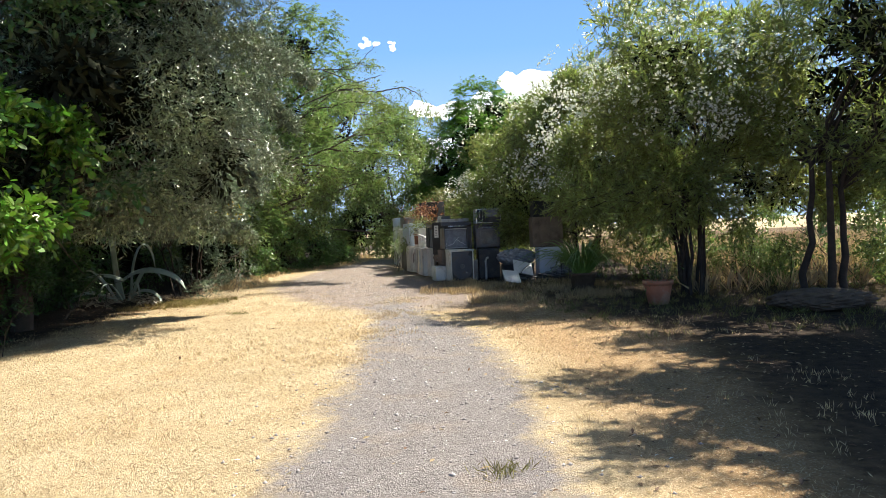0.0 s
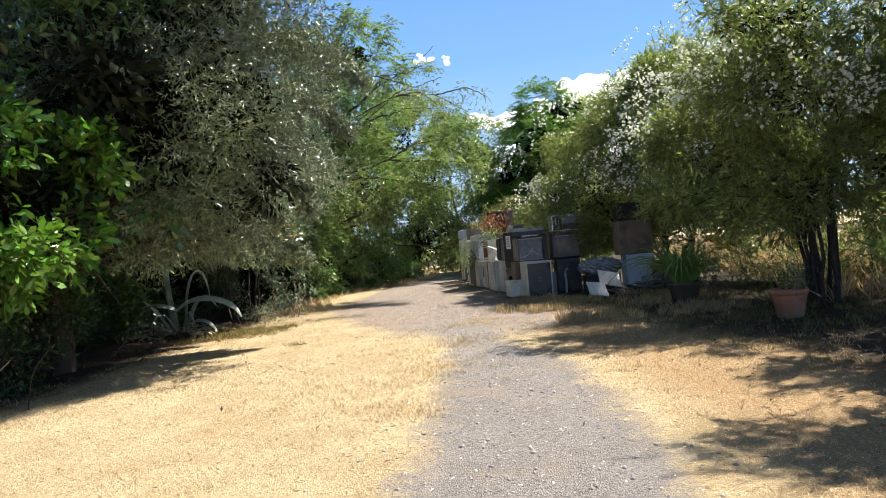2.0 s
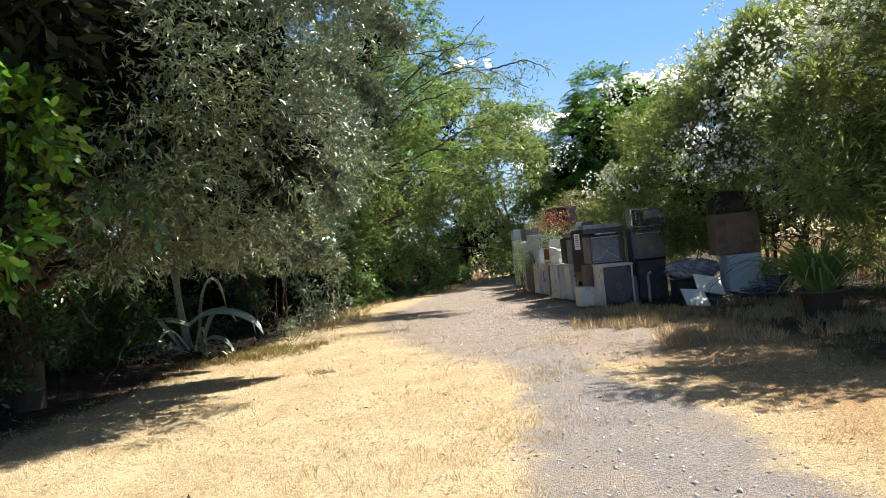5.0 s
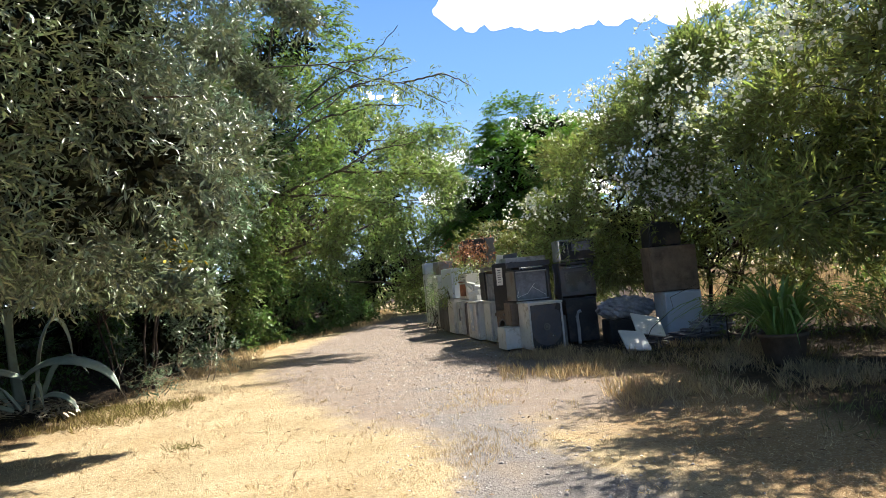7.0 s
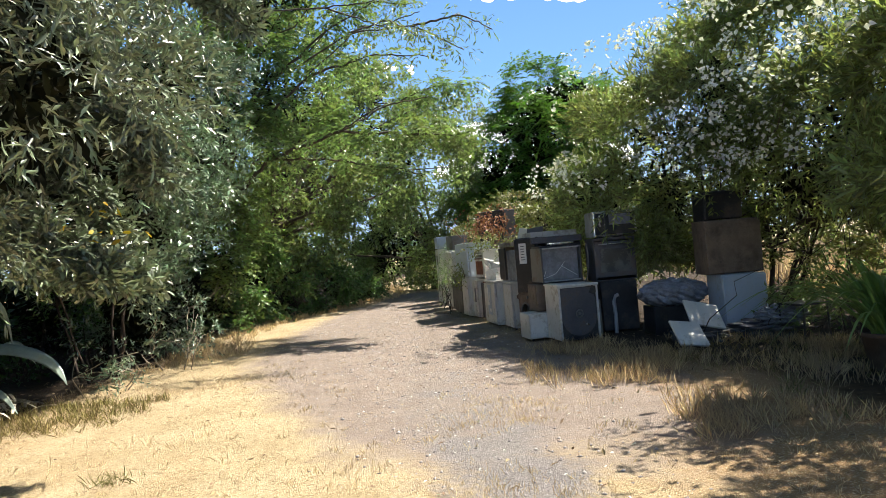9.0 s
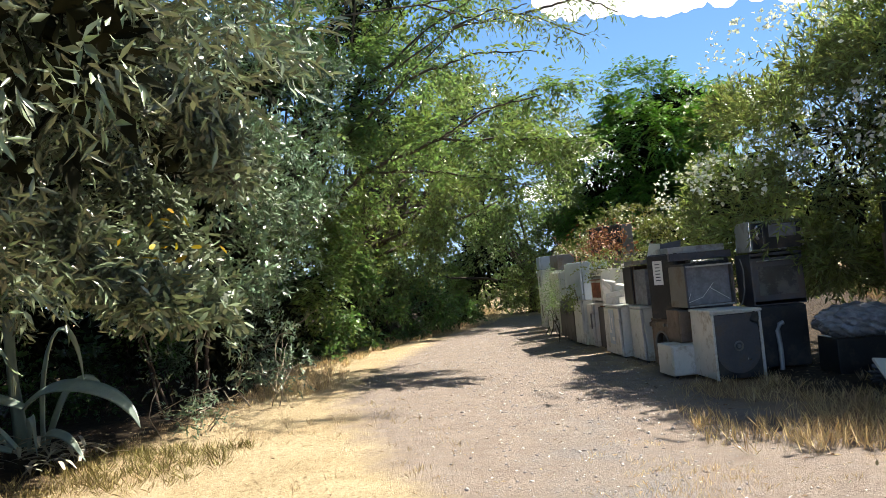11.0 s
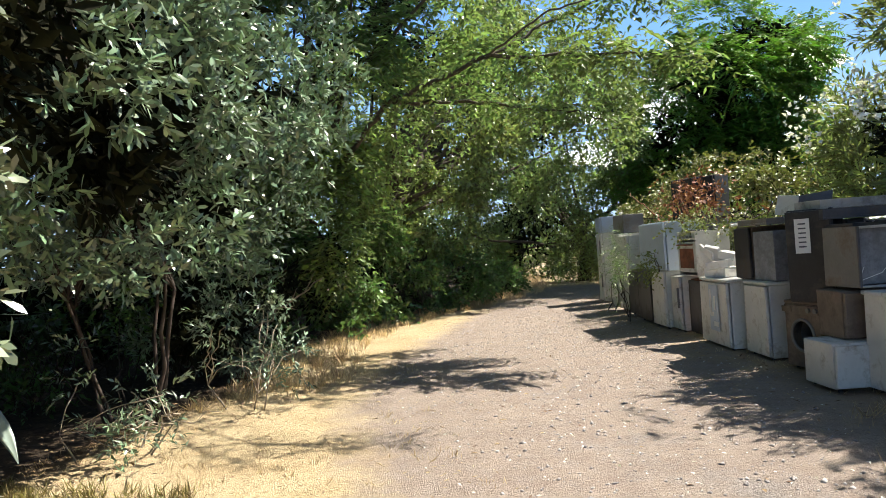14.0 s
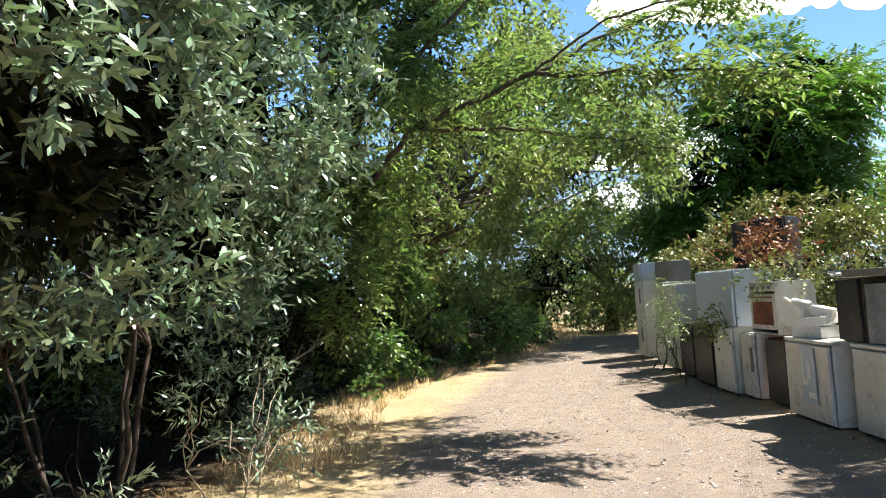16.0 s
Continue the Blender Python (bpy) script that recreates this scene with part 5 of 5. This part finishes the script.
def agave():
    o = np.array((-7.6, 15.4, 0.0))
    k = 1.0
    r = np.random.default_rng(66)
    t = thing("agave", -7.5, 15.1, 0, label="large grey-green agave with arching fleshy leaves", category="agave")
    lines = [([(-7.75, 15.4, 0.1), (-7.85, 15.42, 0.8), (-7.9, 15.45, 1.3), (-7.93, 15.5, 1.6)], 0.2),
             ([(-7.5, 15.4, 0.1), (-7.45, 15.35, 0.85), (-7.22, 15.3, 1.4), (-7.0, 15.28, 1.42), (-6.86, 15.28, 1.1), (-6.84, 15.28, 0.7)], 0.09),
             ([(-7.65, 15.3, 0.55), (-7.35, 15.25, 0.76), (-6.9, 15.2, 0.8), (-6.45, 15.18, 0.68), (-6.2, 15.15, 0.5), (-6.1, 15.12, 0.3)], 0.22),
             ([(-7.6, 15.3, 0.55), (-7.95, 15.25, 0.7), (-8.4, 15.2, 0.68), (-8.8, 15.15, 0.5)], 0.15),
             ([(-7.6, 15.2, 0.1), (-7.7, 14.9, 0.55), (-7.75, 14.6, 0.5), (-7.72, 14.35, 0.2)], 0.08),
             ([(-7.5, 15.2, 0.1), (-7.2, 14.9, 0.55), (-7.02, 14.75, 0.5), (-6.95, 14.7, 0.15)], 0.08),
             ([(-7.55, 15.5, 0.1), (-7.35, 15.6, 0.7), (-7.1, 15.7, 0.85), (-6.9, 15.75, 0.5)], 0.14),
             ([(-7.75, 15.25, 0.1), (-8.1, 14.9, 0.35), (-8.4, 14.7, 0.3), (-8.6, 14.6, 0.1)], 0.14),
             ([(-7.5, 15.25, 0.1), (-7.1, 15.0, 0.35), (-6.7, 14.85, 0.3), (-6.5, 14.8, 0.06)], 0.13),
             ([(-7.8, 15.3, 0.1), (-8.0, 15.1, 0.6), (-8.2, 15.0, 0.85), (-8.45, 14.95, 0.8)], 0.09)]
    for i, (line, w) in enumerate(lines):
        stump = i == 0
        part("leaf", blade((np.array(line) - o) * k, w, 0.03, face=(0.1, -0.95, 0.3) if stump else (0.05, -0.55, 0.85), blunt=stump), M["agave"], t)
    for i in range(110):
        a, q = r.uniform(0, 6.28), r.uniform(0.1, 1.0) ** 0.5
        c = np.array((math.cos(a) * q * 1.1 + 0.1, math.sin(a) * q * 0.6 - 0.4, 0.03 + 0.45 * r.uniform(0, 1) * (1 - q)))
        b = r.uniform(-1, 1, 3) * (0.22, 0.16, 0.05)
        part("dry_leaf", blade([c - b, c + (0, 0, 0.07), c + b], r.uniform(0.04, 0.09), 0.006, 7), M["dry_agave"], t, "bleached withered agave leaf")


def lathe(profile, sides=32):
    bm = bmesh.new()
    rows = [[bm.verts.new((r * math.cos(2 * math.pi * i / sides), r * math.sin(2 * math.pi * i / sides), z)) for i in range(sides)] for r, z in profile]
    for a, b in zip(rows, rows[1:]):
        for i in range(sides):
            f = bm.faces.new((a[i], a[(i + 1) % sides], b[(i + 1) % sides], b[i]))
            f.smooth = True
    bm.faces.new(rows[0][::-1])
    bmesh.ops.recalc_face_normals(bm, faces=bm.faces)
    return bm


def pots():
    r = np.random.default_rng(71)
    t = thing("terracotta_pot", 3.62, 10.9, 0, label="terracotta pot with a withered plant on leaf litter", category="plant pot")
    part("pot", lathe([(0.15, 0), (0.17, 0.02), (0.225, 0.32), (0.225, 0.33), (0.25, 0.335), (0.255, 0.4), (0.245, 0.405), (0.22, 0.4), (0.21, 0.34)]), M["terracotta"], t)
    part("soil", lathe([(0.001, 0.33), (0.1, 0.335), (0.212, 0.345)], 24), M["soil"], t)
    for k in range(16):
        a, h = r.uniform(0, 6.3), r.uniform(0.25, 0.6)
        q = np.array([0.08 * math.cos(a), 0.08 * math.sin(a), 0.33])
        v, f = tube(bend(q, q + (0.16 * math.cos(a), 0.16 * math.sin(a), h), 0.02, 5, r, 0.05), np.linspace(0.006, 0.002, 5), 5)
        part("stem", fast_mesh("stem", v, f), M["twig"], t)
    p = r.normal(size=(60, 3)) * (0.14, 0.14, 0.1) + (0, 0, 0.5)
    v, f = sprays(p, unit(r.normal(size=(60, 3)) + (0, 0, 0.7)), 4, 0.1, 0.06, 0.025, r)
    part("foliage", fast_mesh("foliage", v, f), M["bramble"], t)["kind"] = "stuff"

    t = thing("potted_lily", 2.9, 13.85, 0, label="dark pot with a large clump of green strap leaves", category="potted plant")
    part("pot", lathe([(0.2, 0), (0.22, 0.02), (0.27, 0.32), (0.29, 0.325), (0.295, 0.37), (0.28, 0.375), (0.26, 0.33)]), M["soil"], t, "dark brown shaded pot")
    part("soil", lathe([(0.001, 0.33), (0.15, 0.335), (0.262, 0.34)], 24), M["soil"], t)
    for k in range(150):
        a, ln, lean = r.uniform(0, 6.3), r.uniform(0.6, 1.15), r.uniform(0.3, 1.5)
        d = np.array([math.cos(a), math.sin(a), 0])
        b = d * r.uniform(0, 0.18) + (0, 0, 0.33)
        line = [b, b + d * lean * ln * 0.3 + (0, 0, ln * 0.5), b + d * lean * ln * 0.7 + (0, 0, ln * (0.85 - 0.25 * lean)), b + d * lean * ln * 1.05 + (0, 0, ln * (1.0 - 0.65 * lean))]
        part("leaf", blade(line, r.uniform(0.035, 0.055), 0.004, 8), M["strap"], t)

    crumpled("soil_mound", 5.7, 9.7, -0.02, (0.75, 0.45, 0.17), "soil", "low dark mound of soil in a tree's shade", "mound", 72, 0.5, "mound")


def loose_wood():
    r = np.random.default_rng(81)
    for a, b, rad, label in (((-6.4, 8.2, 0.0), (-5.6, 7.6, 0.55), 0.014, "thin dead branch in shade"),
                             ((-7.4, 12.4, 0), (-6.4, 12.0, 0.9), 0.012, "thin dead branch in shade"), ((-6.9, 19.4, 0.6), (-5.6, 19.0, 1.25), 0.016, "pale bare branch poking from the bushes"),
                             ((-6.2, 16.4, 0.0), (-5.2, 15.4, 0.5), 0.01, "thin dead branch at the track edge")):
        t = thing("dead_branch", *a, label=label, category="branch")
        v, f = tube(bend((0, 0, -0.03), np.array(b) - np.array(a), 0.06, 9, r, 0.02), np.linspace(rad, rad * 0.4, 9), 6)
        part("stick", fast_mesh("stick", v, f), M["twig"], t)
        for k in range(3):
            s = 0.4 + 0.18 * k
            q = (np.array(b) - np.array(a)) * s
            v, f = tube(bend(q, q + r.normal(size=3) * 0.16 + (0, 0, 0.08), 0.02, 5, r, 0.04), np.linspace(rad * 0.5, 0.002, 5), 5)
            part("twig", fast_mesh("twig", v, f), M["twig"], t)


def climbers():
    """Dead red-brown creeper on top of the heap, green tendrils hanging over the row, weeds by the stool."""
    r = np.random.default_rng(91)
    o = np.array((-0.75, 22.6, 0.0))
    t = thing("dead_creeper", *o, label="rust-brown dead creeper over the dumped appliances", category="creeper")
    p = r.normal(size=(150, 3)) * (0.3, 0.45, 0.2) + (-0.75, 22.5, 1.95)
    w = unit(r.normal(size=(150, 3)) + (0, 0, 0.3))
    v, f = sprays(p, w, 5, 0.2, 0.08, 0.04, r, 0.6)
    part("dead_foliage", fast_mesh("dead_foliage", v - o, f), M["dead_leaf"], t, "curled rust-brown leaves")["kind"] = "stuff"
    for k in range(14):
        a = np.array((-0.75, 22.6, 1.7)) + r.normal(size=3) * (0.2, 0.3, 0.05)
        v, f = tube(bend(a, a + r.normal(size=3) * (0.3, 0.4, 0.1) + (-0.1, 0, 0.4), 0.1, 6, r, 0.08), np.linspace(0.01, 0.004, 6), 5)
        part("stem", fast_mesh("stem", v - o, f), M["rust"], t)
    for k, (c, s, n, m, label) in enumerate((((-0.85, 21.5, 1.62), (0.16, 0.3, 0.12), 90, "vine", "yellow-green creeper trailing over a cooker"),
                                             ((-1.5, 22.6, 0.95), (0.08, 0.35, 0.12), 60, "vine", "green tendril hanging before a chest freezer"),
                                             ((-1.95, 24.3, 0.95), (0.1, 0.5, 0.22), 120, "ash", "feathery weeds growing between fridges"),
                                             ((-1.9, 25.9, 1.1), (0.12, 0.5, 0.35), 130, "ash", "pale green weeds before a fridge"),
                                             ((-0.1, 20.9, 1.6), (0.35, 0.45, 0.12), 60, "vine", "yellow-green creeper on the heap"))):
        c = np.array(c)
        t = thing("creeper", c[0], c[1], 0, label=label, category="creeper")
        oo = np.array((c[0], c[1], 0))
        p = r.normal(size=(n, 3)) * s + c
        w = unit(r.normal(size=(n, 3)) + (-0.4, -0.2, 0.2))
        v, f = (pinnate(p, w, 5, 0.22, 0.05, 0.018, r, 0.5) if m == "ash" else sprays(p, w, 5, 0.18, 0.06, 0.035, r, 0.5))
        part("foliage", fast_mesh("foliage", v - oo, f), M[m], t)["kind"] = "stuff"
        for q in range(5):
            a = np.array((c[0] + 0.08, c[1] + r.normal() * s[1], 0.0 if k in (2, 3) else c[2] - 0.05))
            v, f = tube(bend(a, c + r.normal(size=3) * s, 0.1, 7, r, 0.03), np.linspace(0.008, 0.003, 7), 5)
            part("stem", fast_mesh("stem", v - oo, f), M["dark_twig"], t)


# ---- grass, litter, stones ----
def scatter(n, x0, x1, y0, y1, keep, r):
    x, y = r.uniform(x0, x1, n), r.uniform(y0, y1, n)
    k = keep(x, y)
    x, y = x[k], y[k]
    return np.stack([x, y, ground_z(x, y) - 0.004], 1)


def patchy(x, y, f=0.9):
    return 0.5 + 0.25 * np.sin(f * 2.1 * x + 1.3 * np.sin(f * 1.7 * y)) + 0.25 * np.sin(f * 1.9 * y + 1.1 * np.sin(f * 2.3 * x + 1))


def tufts(p, per, r, lean, height):
    q = np.repeat(p, per, 0) + r.normal(size=(len(p) * per, 3)) * (0.035, 0.035, 0)
    w = unit(r.normal(size=(len(q), 3)) * lean * np.array([1, 1, 0.2]) + (0, 0, 1.0))
    return q, w


def grasses():
    r = np.random.default_rng(101)
    off = lambda x, y: (np.abs(x - track_x(y)) - track_half(y))

    def grass(name, p, w, length, width, m, label, category="grass", up=0.3):
        v, f = leaves(p, w, length, width, up, seed=int(length * 1000))
        tagged(part(name, fast_mesh(name, v, f), M[m]), label, category, kind="stuff")

    # mown straw lying on the meadow
    p = scatter(110000, -8, 6, 1.5, 24, lambda x, y: (off(x, y) > r.uniform(-0.35, 0.35, len(x))) & (x > left_edge(y) - 0.5) & (x < right_edge(y) + r.normal(0.1, 0.6, len(x)))
                & (r.uniform(0, 1, len(x)) < np.where((y > 11) & (off(x, y) < 1.2), 0.35, 1.0)), r)
    near = scatter(120000, -6, 3.4, 2.2, 10.5, lambda x, y: (off(x, y) > r.uniform(-0.3, 0.3, len(x))) & (x < right_edge(y) + r.normal(0.1, 0.6, len(x))) & (x > left_edge(y) - 0.2) & (r.uniform(0, 1, len(x)) < 0.35 + 0.65 * patchy(x * 2.2, y * 2.2)), r)
    p = np.concatenate([p, near])
    w = unit(r.normal(size=(len(p), 3)) * (1, 1, 0.1) + (0, 0, 0.16))
    grass("mown_straw", p, w, 0.042, 0.0065, "straw", "pale mown straw lying on the meadow")
    # short standing dry tufts
    p = scatter(7000, -7, 5, 2, 20, lambda x, y: (off(x, y) > 0.1) & (x > left_edge(y) - 0.6) & (x < right_edge(y) + 1.5) & (r.uniform(0, 1, len(x)) < patchy(x, y) ** 2), r)
    q, w = tufts(p, 7, r, 0.45, 0.08)
    grass("short_dry_grass", q, w, 0.06, 0.0045, "straw", "short dry grass tufts on the meadow")
    # straw patch in the middle of the track
    p = scatter(5200, -2.6, 0.9, 6.5, 14.5, lambda x, y: (r.uniform(0, 1, len(x)) < np.exp(-((x - np.interp(y, [6, 10, 14], [-1.3, -0.9, -0.8])) / 0.5) ** 2) * patchy(x, y, 1.6) ** 1.5), r)
    q, w = tufts(p, 7, r, 0.5, 0.08)
    grass("track_grass", q, w, 0.055, 0.0032, "straw", "dry grass strip along the track middle")
    # tall dry verge below the bushes
    p = scatter(4800, -9, -3.4, 18.2, 42, lambda x, y: (np.abs(x - left_edge(y) - 0.35) < 0.75) & (r.uniform(0, 1, len(x)) < 0.35 + 0.65 * patchy(x, y)), r)
    q, w = tufts(p, 9, r, 0.4, 0.3)
    grass("dry_verge_grass", q, w, 0.15, 0.0035, "straw", "tall dry verge grass at the bushes' foot")
    p = scatter(900, -9, -3.4, 17, 32, lambda x, y: (np.abs(x - left_edge(y) - 0.15) < 0.6) & (r.uniform(0, 1, len(x)) < patchy(y, x)), r)
    q, w = tufts(p, 9, r, 0.5, 0.3)
    grass("verge_grass", q, w, 0.14, 0.0038, "straw", "dry golden verge grass at the bushes' foot")
    # tufts before the heap and under the oleanders
    p = scatter(2800, -0.6, 3.6, 12.0, 17.2, lambda x, y: (r.uniform(0, 1, len(x)) < patchy(x, y, 1.4) ** 2) & (y < 17.0 - 0.1 * x) & ((y > 14.0) | (x > 0.5)), r)
    q, w = tufts(p, 9, r, 0.45, 0.3)
    grass("dry_heap_grass", q, w, 0.16, 0.0028, "straw", "tall dry grass before the appliance heap")
    p = scatter(2400, 1.0, 9.5, 7.5, 16, lambda x, y: (x > right_edge(y) + 0.2) & (r.uniform(0, 1, len(x)) < patchy(x, y, 0.7)), r)
    q, w = tufts(p, 9, r, 0.5, 0.25)
    grass("shade_grass", q, w, 0.12, 0.003, "greengrass", "half-green grass in the oleanders' shade")
    p = scatter(4200, 4.5, 22, 12, 40, lambda x, y: x > 3.5 + 0.1 * y, r)
    q, w = tufts(p, 8, r, 0.4, 0.5)
    grass("field_grass", q, w, 0.5, 0.014, "straw", "tall golden dry grass in the field beyond")
    p = scatter(500, -6.9, -4.9, 13.4, 15.2, lambda x, y: r.uniform(0, 1, len(x)) < patchy(x, y), r)
    q, w = tufts(p, 9, r, 0.6, 0.2)
    grass("agave_grass", q, w, 0.12, 0.005, "greengrass", "half-green grass round the agave")
    # single green tufts on the track and meadow
    for x, y, s in ((0.5, 3.3, 0.07), (-3.85, 11.9, 0.1)):
        t = thing("grass_tuft", x, y, 0, label="small green grass tuft on the track", category="grass tuft")
        q = r.normal(size=(90, 3)) * (s, s * 0.8, 0)
        v, f = leaves(q, unit(r.normal(size=(90, 3)) * (0.7, 0.7, 0.2) + (0, 0, 0.9)), 0.05 + s * 0.4, 0.005, 0.3, seed=5)
        part("grass", fast_mesh("grass", v, f), M["greengrass"], t)["kind"] = "stuff"
    # fallen leaves
    p = scatter(26000, -8, 7, 2, 34, lambda x, y: (r.uniform(0, 1, len(x)) < np.where((x > right_edge(y) - 0.6) | (x < left_edge(y) + 0.8), 0.7, 0.12)), r)
    p[:, 2] += 0.008
    w = unit(r.normal(size=(len(p), 3)) * (1, 1, 0.25))
    grass("leaf_litter", p, w, 0.06, 0.024, "litter", "fallen brown and pale leaves scattered about", "leaf litter", 2.0)
    p = scatter(1800, -5.5, 1.5, 2, 30, lambda x, y: off(x, y) < 0.6, r)
    p[:, 2] += 0.008
    w = unit(r.normal(size=(len(p), 3)) * (1, 1, 0.25))
    grass("pale_chaff", p, w, 0.035, 0.016, "petal", "pale fallen petals and chaff on the track", "leaf litter", 2.0)
    # loose stones
    p = scatter(26000, -6, 2.5, 2, 30, lambda x, y: off(x, y) < r.normal(0.0, 0.35, len(x)), r)
    n = len(p)
    s = (0.006 + 0.016 * r.uniform(0, 1, n) ** 3)[:, None, None] * r.uniform(0.7, 1.3, (n, 1, 3))
    base = np.array([(1, 0, 0), (0, 1, 0), (-1, 0, 0), (0, -1, 0), (0.2, 0.1, 0.75), (0, 0, -0.6)])
    v = (base[None] + r.normal(size=(n, 6, 3)) * 0.15) * s + p[:, None] + (0, 0, 0.004)
    f = np.array([(0, 1, 4), (1, 2, 4), (2, 3, 4), (3, 0, 4), (1, 0, 5), (2, 1, 5), (3, 2, 5), (0, 3, 5)])
    tagged(part("gravel", fast_mesh("gravel", v.reshape(-1, 3), (f[None] + np.arange(n)[:, None, None] * 6).reshape(-1, 3)), M["stone"]),
           "loose grey gravel stones on the track", "gravel", kind="stuff")


# ---- sky backdrop and far shed ----
def clouds():
    m = bpy.data.materials.new("glowing white cloud")
    m.use_nodes = True
    p = m.node_tree.nodes["Principled BSDF"]
    p.inputs["Base Color"].default_value = (0.9, 0.9, 0.9, 1)
    p.inputs["Roughness"].default_value = 1.0
    # emission stands in for sunlight on the clouds' near side
    p.inputs["Emission Color"].default_value = (0.93, 0.96, 1, 1)
    p.inputs["Emission Strength"].default_value = 0.45
    r = np.random.default_rng(111)
    for way, wide, tall, n, size in (((0.17, 0.92, 0.368), 105, 24, 60, 30), ((0.36, 0.88, 0.345), 60, 22, 26, 26), ((0.045, 0.93, 0.375), 22, 7, 12, 12), ((-0.112, 0.954, 0.27), 11, 2, 9, 3.5),
                                     ((-0.078, 0.96, 0.262), 5, 1.2, 7, 2.5), ((0.05, 0.978, 0.175), 70, 8, 34, 16), ((0.18, 0.97, 0.2), 70, 9, 26, 18),
                                     ((0.09, 0.985, 0.12), 90, 12, 30, 24)):
        c = np.array(way) * 640
        bm = bmesh.new()
        for k in range(n):
            a, q = r.uniform(0, 2 * math.pi), r.uniform(0, 1) ** 0.5
            o = c + np.array([math.cos(a) * wide * q, r.uniform(-15, 15), math.sin(a) * tall * q * (1.0 if math.sin(a) > 0 else 0.7)])
            s = size * r.uniform(0.5, 1.1) * (1.15 - 0.6 * q)
            g = bmesh.ops.create_icosphere(bm, subdivisions=3, radius=s)["verts"]
            ph = r.uniform(0, 6, 3)
            for v in g:
                d = v.co / s
                v.co *= 1 + 0.14 * math.sin(4 * d.x + ph[0]) * math.sin(4 * d.z + ph[1]) + 0.07 * math.sin(13 * d.x + 11 * d.z + ph[2])
                v.co.z *= 0.75
            bmesh.ops.translate(bm, vec=o, verts=g)
        for f in bm.faces:
            f.smooth = True
        tagged(part("backdrop_cloud", bm, m), "bright white summer cloud in the blue sky", "cloud", kind="structure")


def sky_backdrop():
    """Hazy blue of the lower sky, all round, far beyond the trees."""
    m = bpy.data.materials.new("hazy summer sky")
    m.use_nodes = True
    n, l = m.node_tree.nodes, m.node_tree.links
    n.remove(n["Principled BSDF"])
    em, tc, sep, ramp = n.new("ShaderNodeEmission"), n.new("ShaderNodeTexCoord"), n.new("ShaderNodeSeparateXYZ"), n.new("ShaderNodeValToRGB")
    mr = n.new("ShaderNodeMapRange")
    mr.inputs[1].default_value, mr.inputs[2].default_value = 0.0, 760.0
    l.new(tc.outputs["Object"], sep.inputs[0])
    l.new(sep.outputs[2], mr.inputs[0])
    l.new(mr.outputs[0], ramp.inputs[0])
    e = ramp.color_ramp.elements
    e[0].position, e[0].color = 0.0, (0.3, 0.4, 0.52, 1)
    e[1].position, e[1].color = 1.0, (0.06, 0.145, 0.36, 1)
    q = e.new(0.45)
    q.color = (0.12, 0.245, 0.47, 1)
    l.new(ramp.outputs[0], em.inputs["Color"])
    l.new(em.outputs[0], n["Material Output"].inputs["Surface"])
    k = 96
    v = [(1300 * math.cos(2 * math.pi * i / k), 1300 * math.sin(2 * math.pi * i / k), z) for z in (-60, 150, 300, 450, 600, 760) for i in range(k)]
    f = [(r * k + i, r * k + (i + 1) % k, (r + 1) * k + (i + 1) % k, (r + 1) * k + i) for r in range(5) for i in range(k)]
    tagged(part("backdrop_sky", fast_mesh("backdrop_sky", v, f), m), "hazy blue summer sky above the trees", "sky", kind="structure")


sky_backdrop()
agave()
pots()
loose_wood()
climbers()
clouds()
grasses()
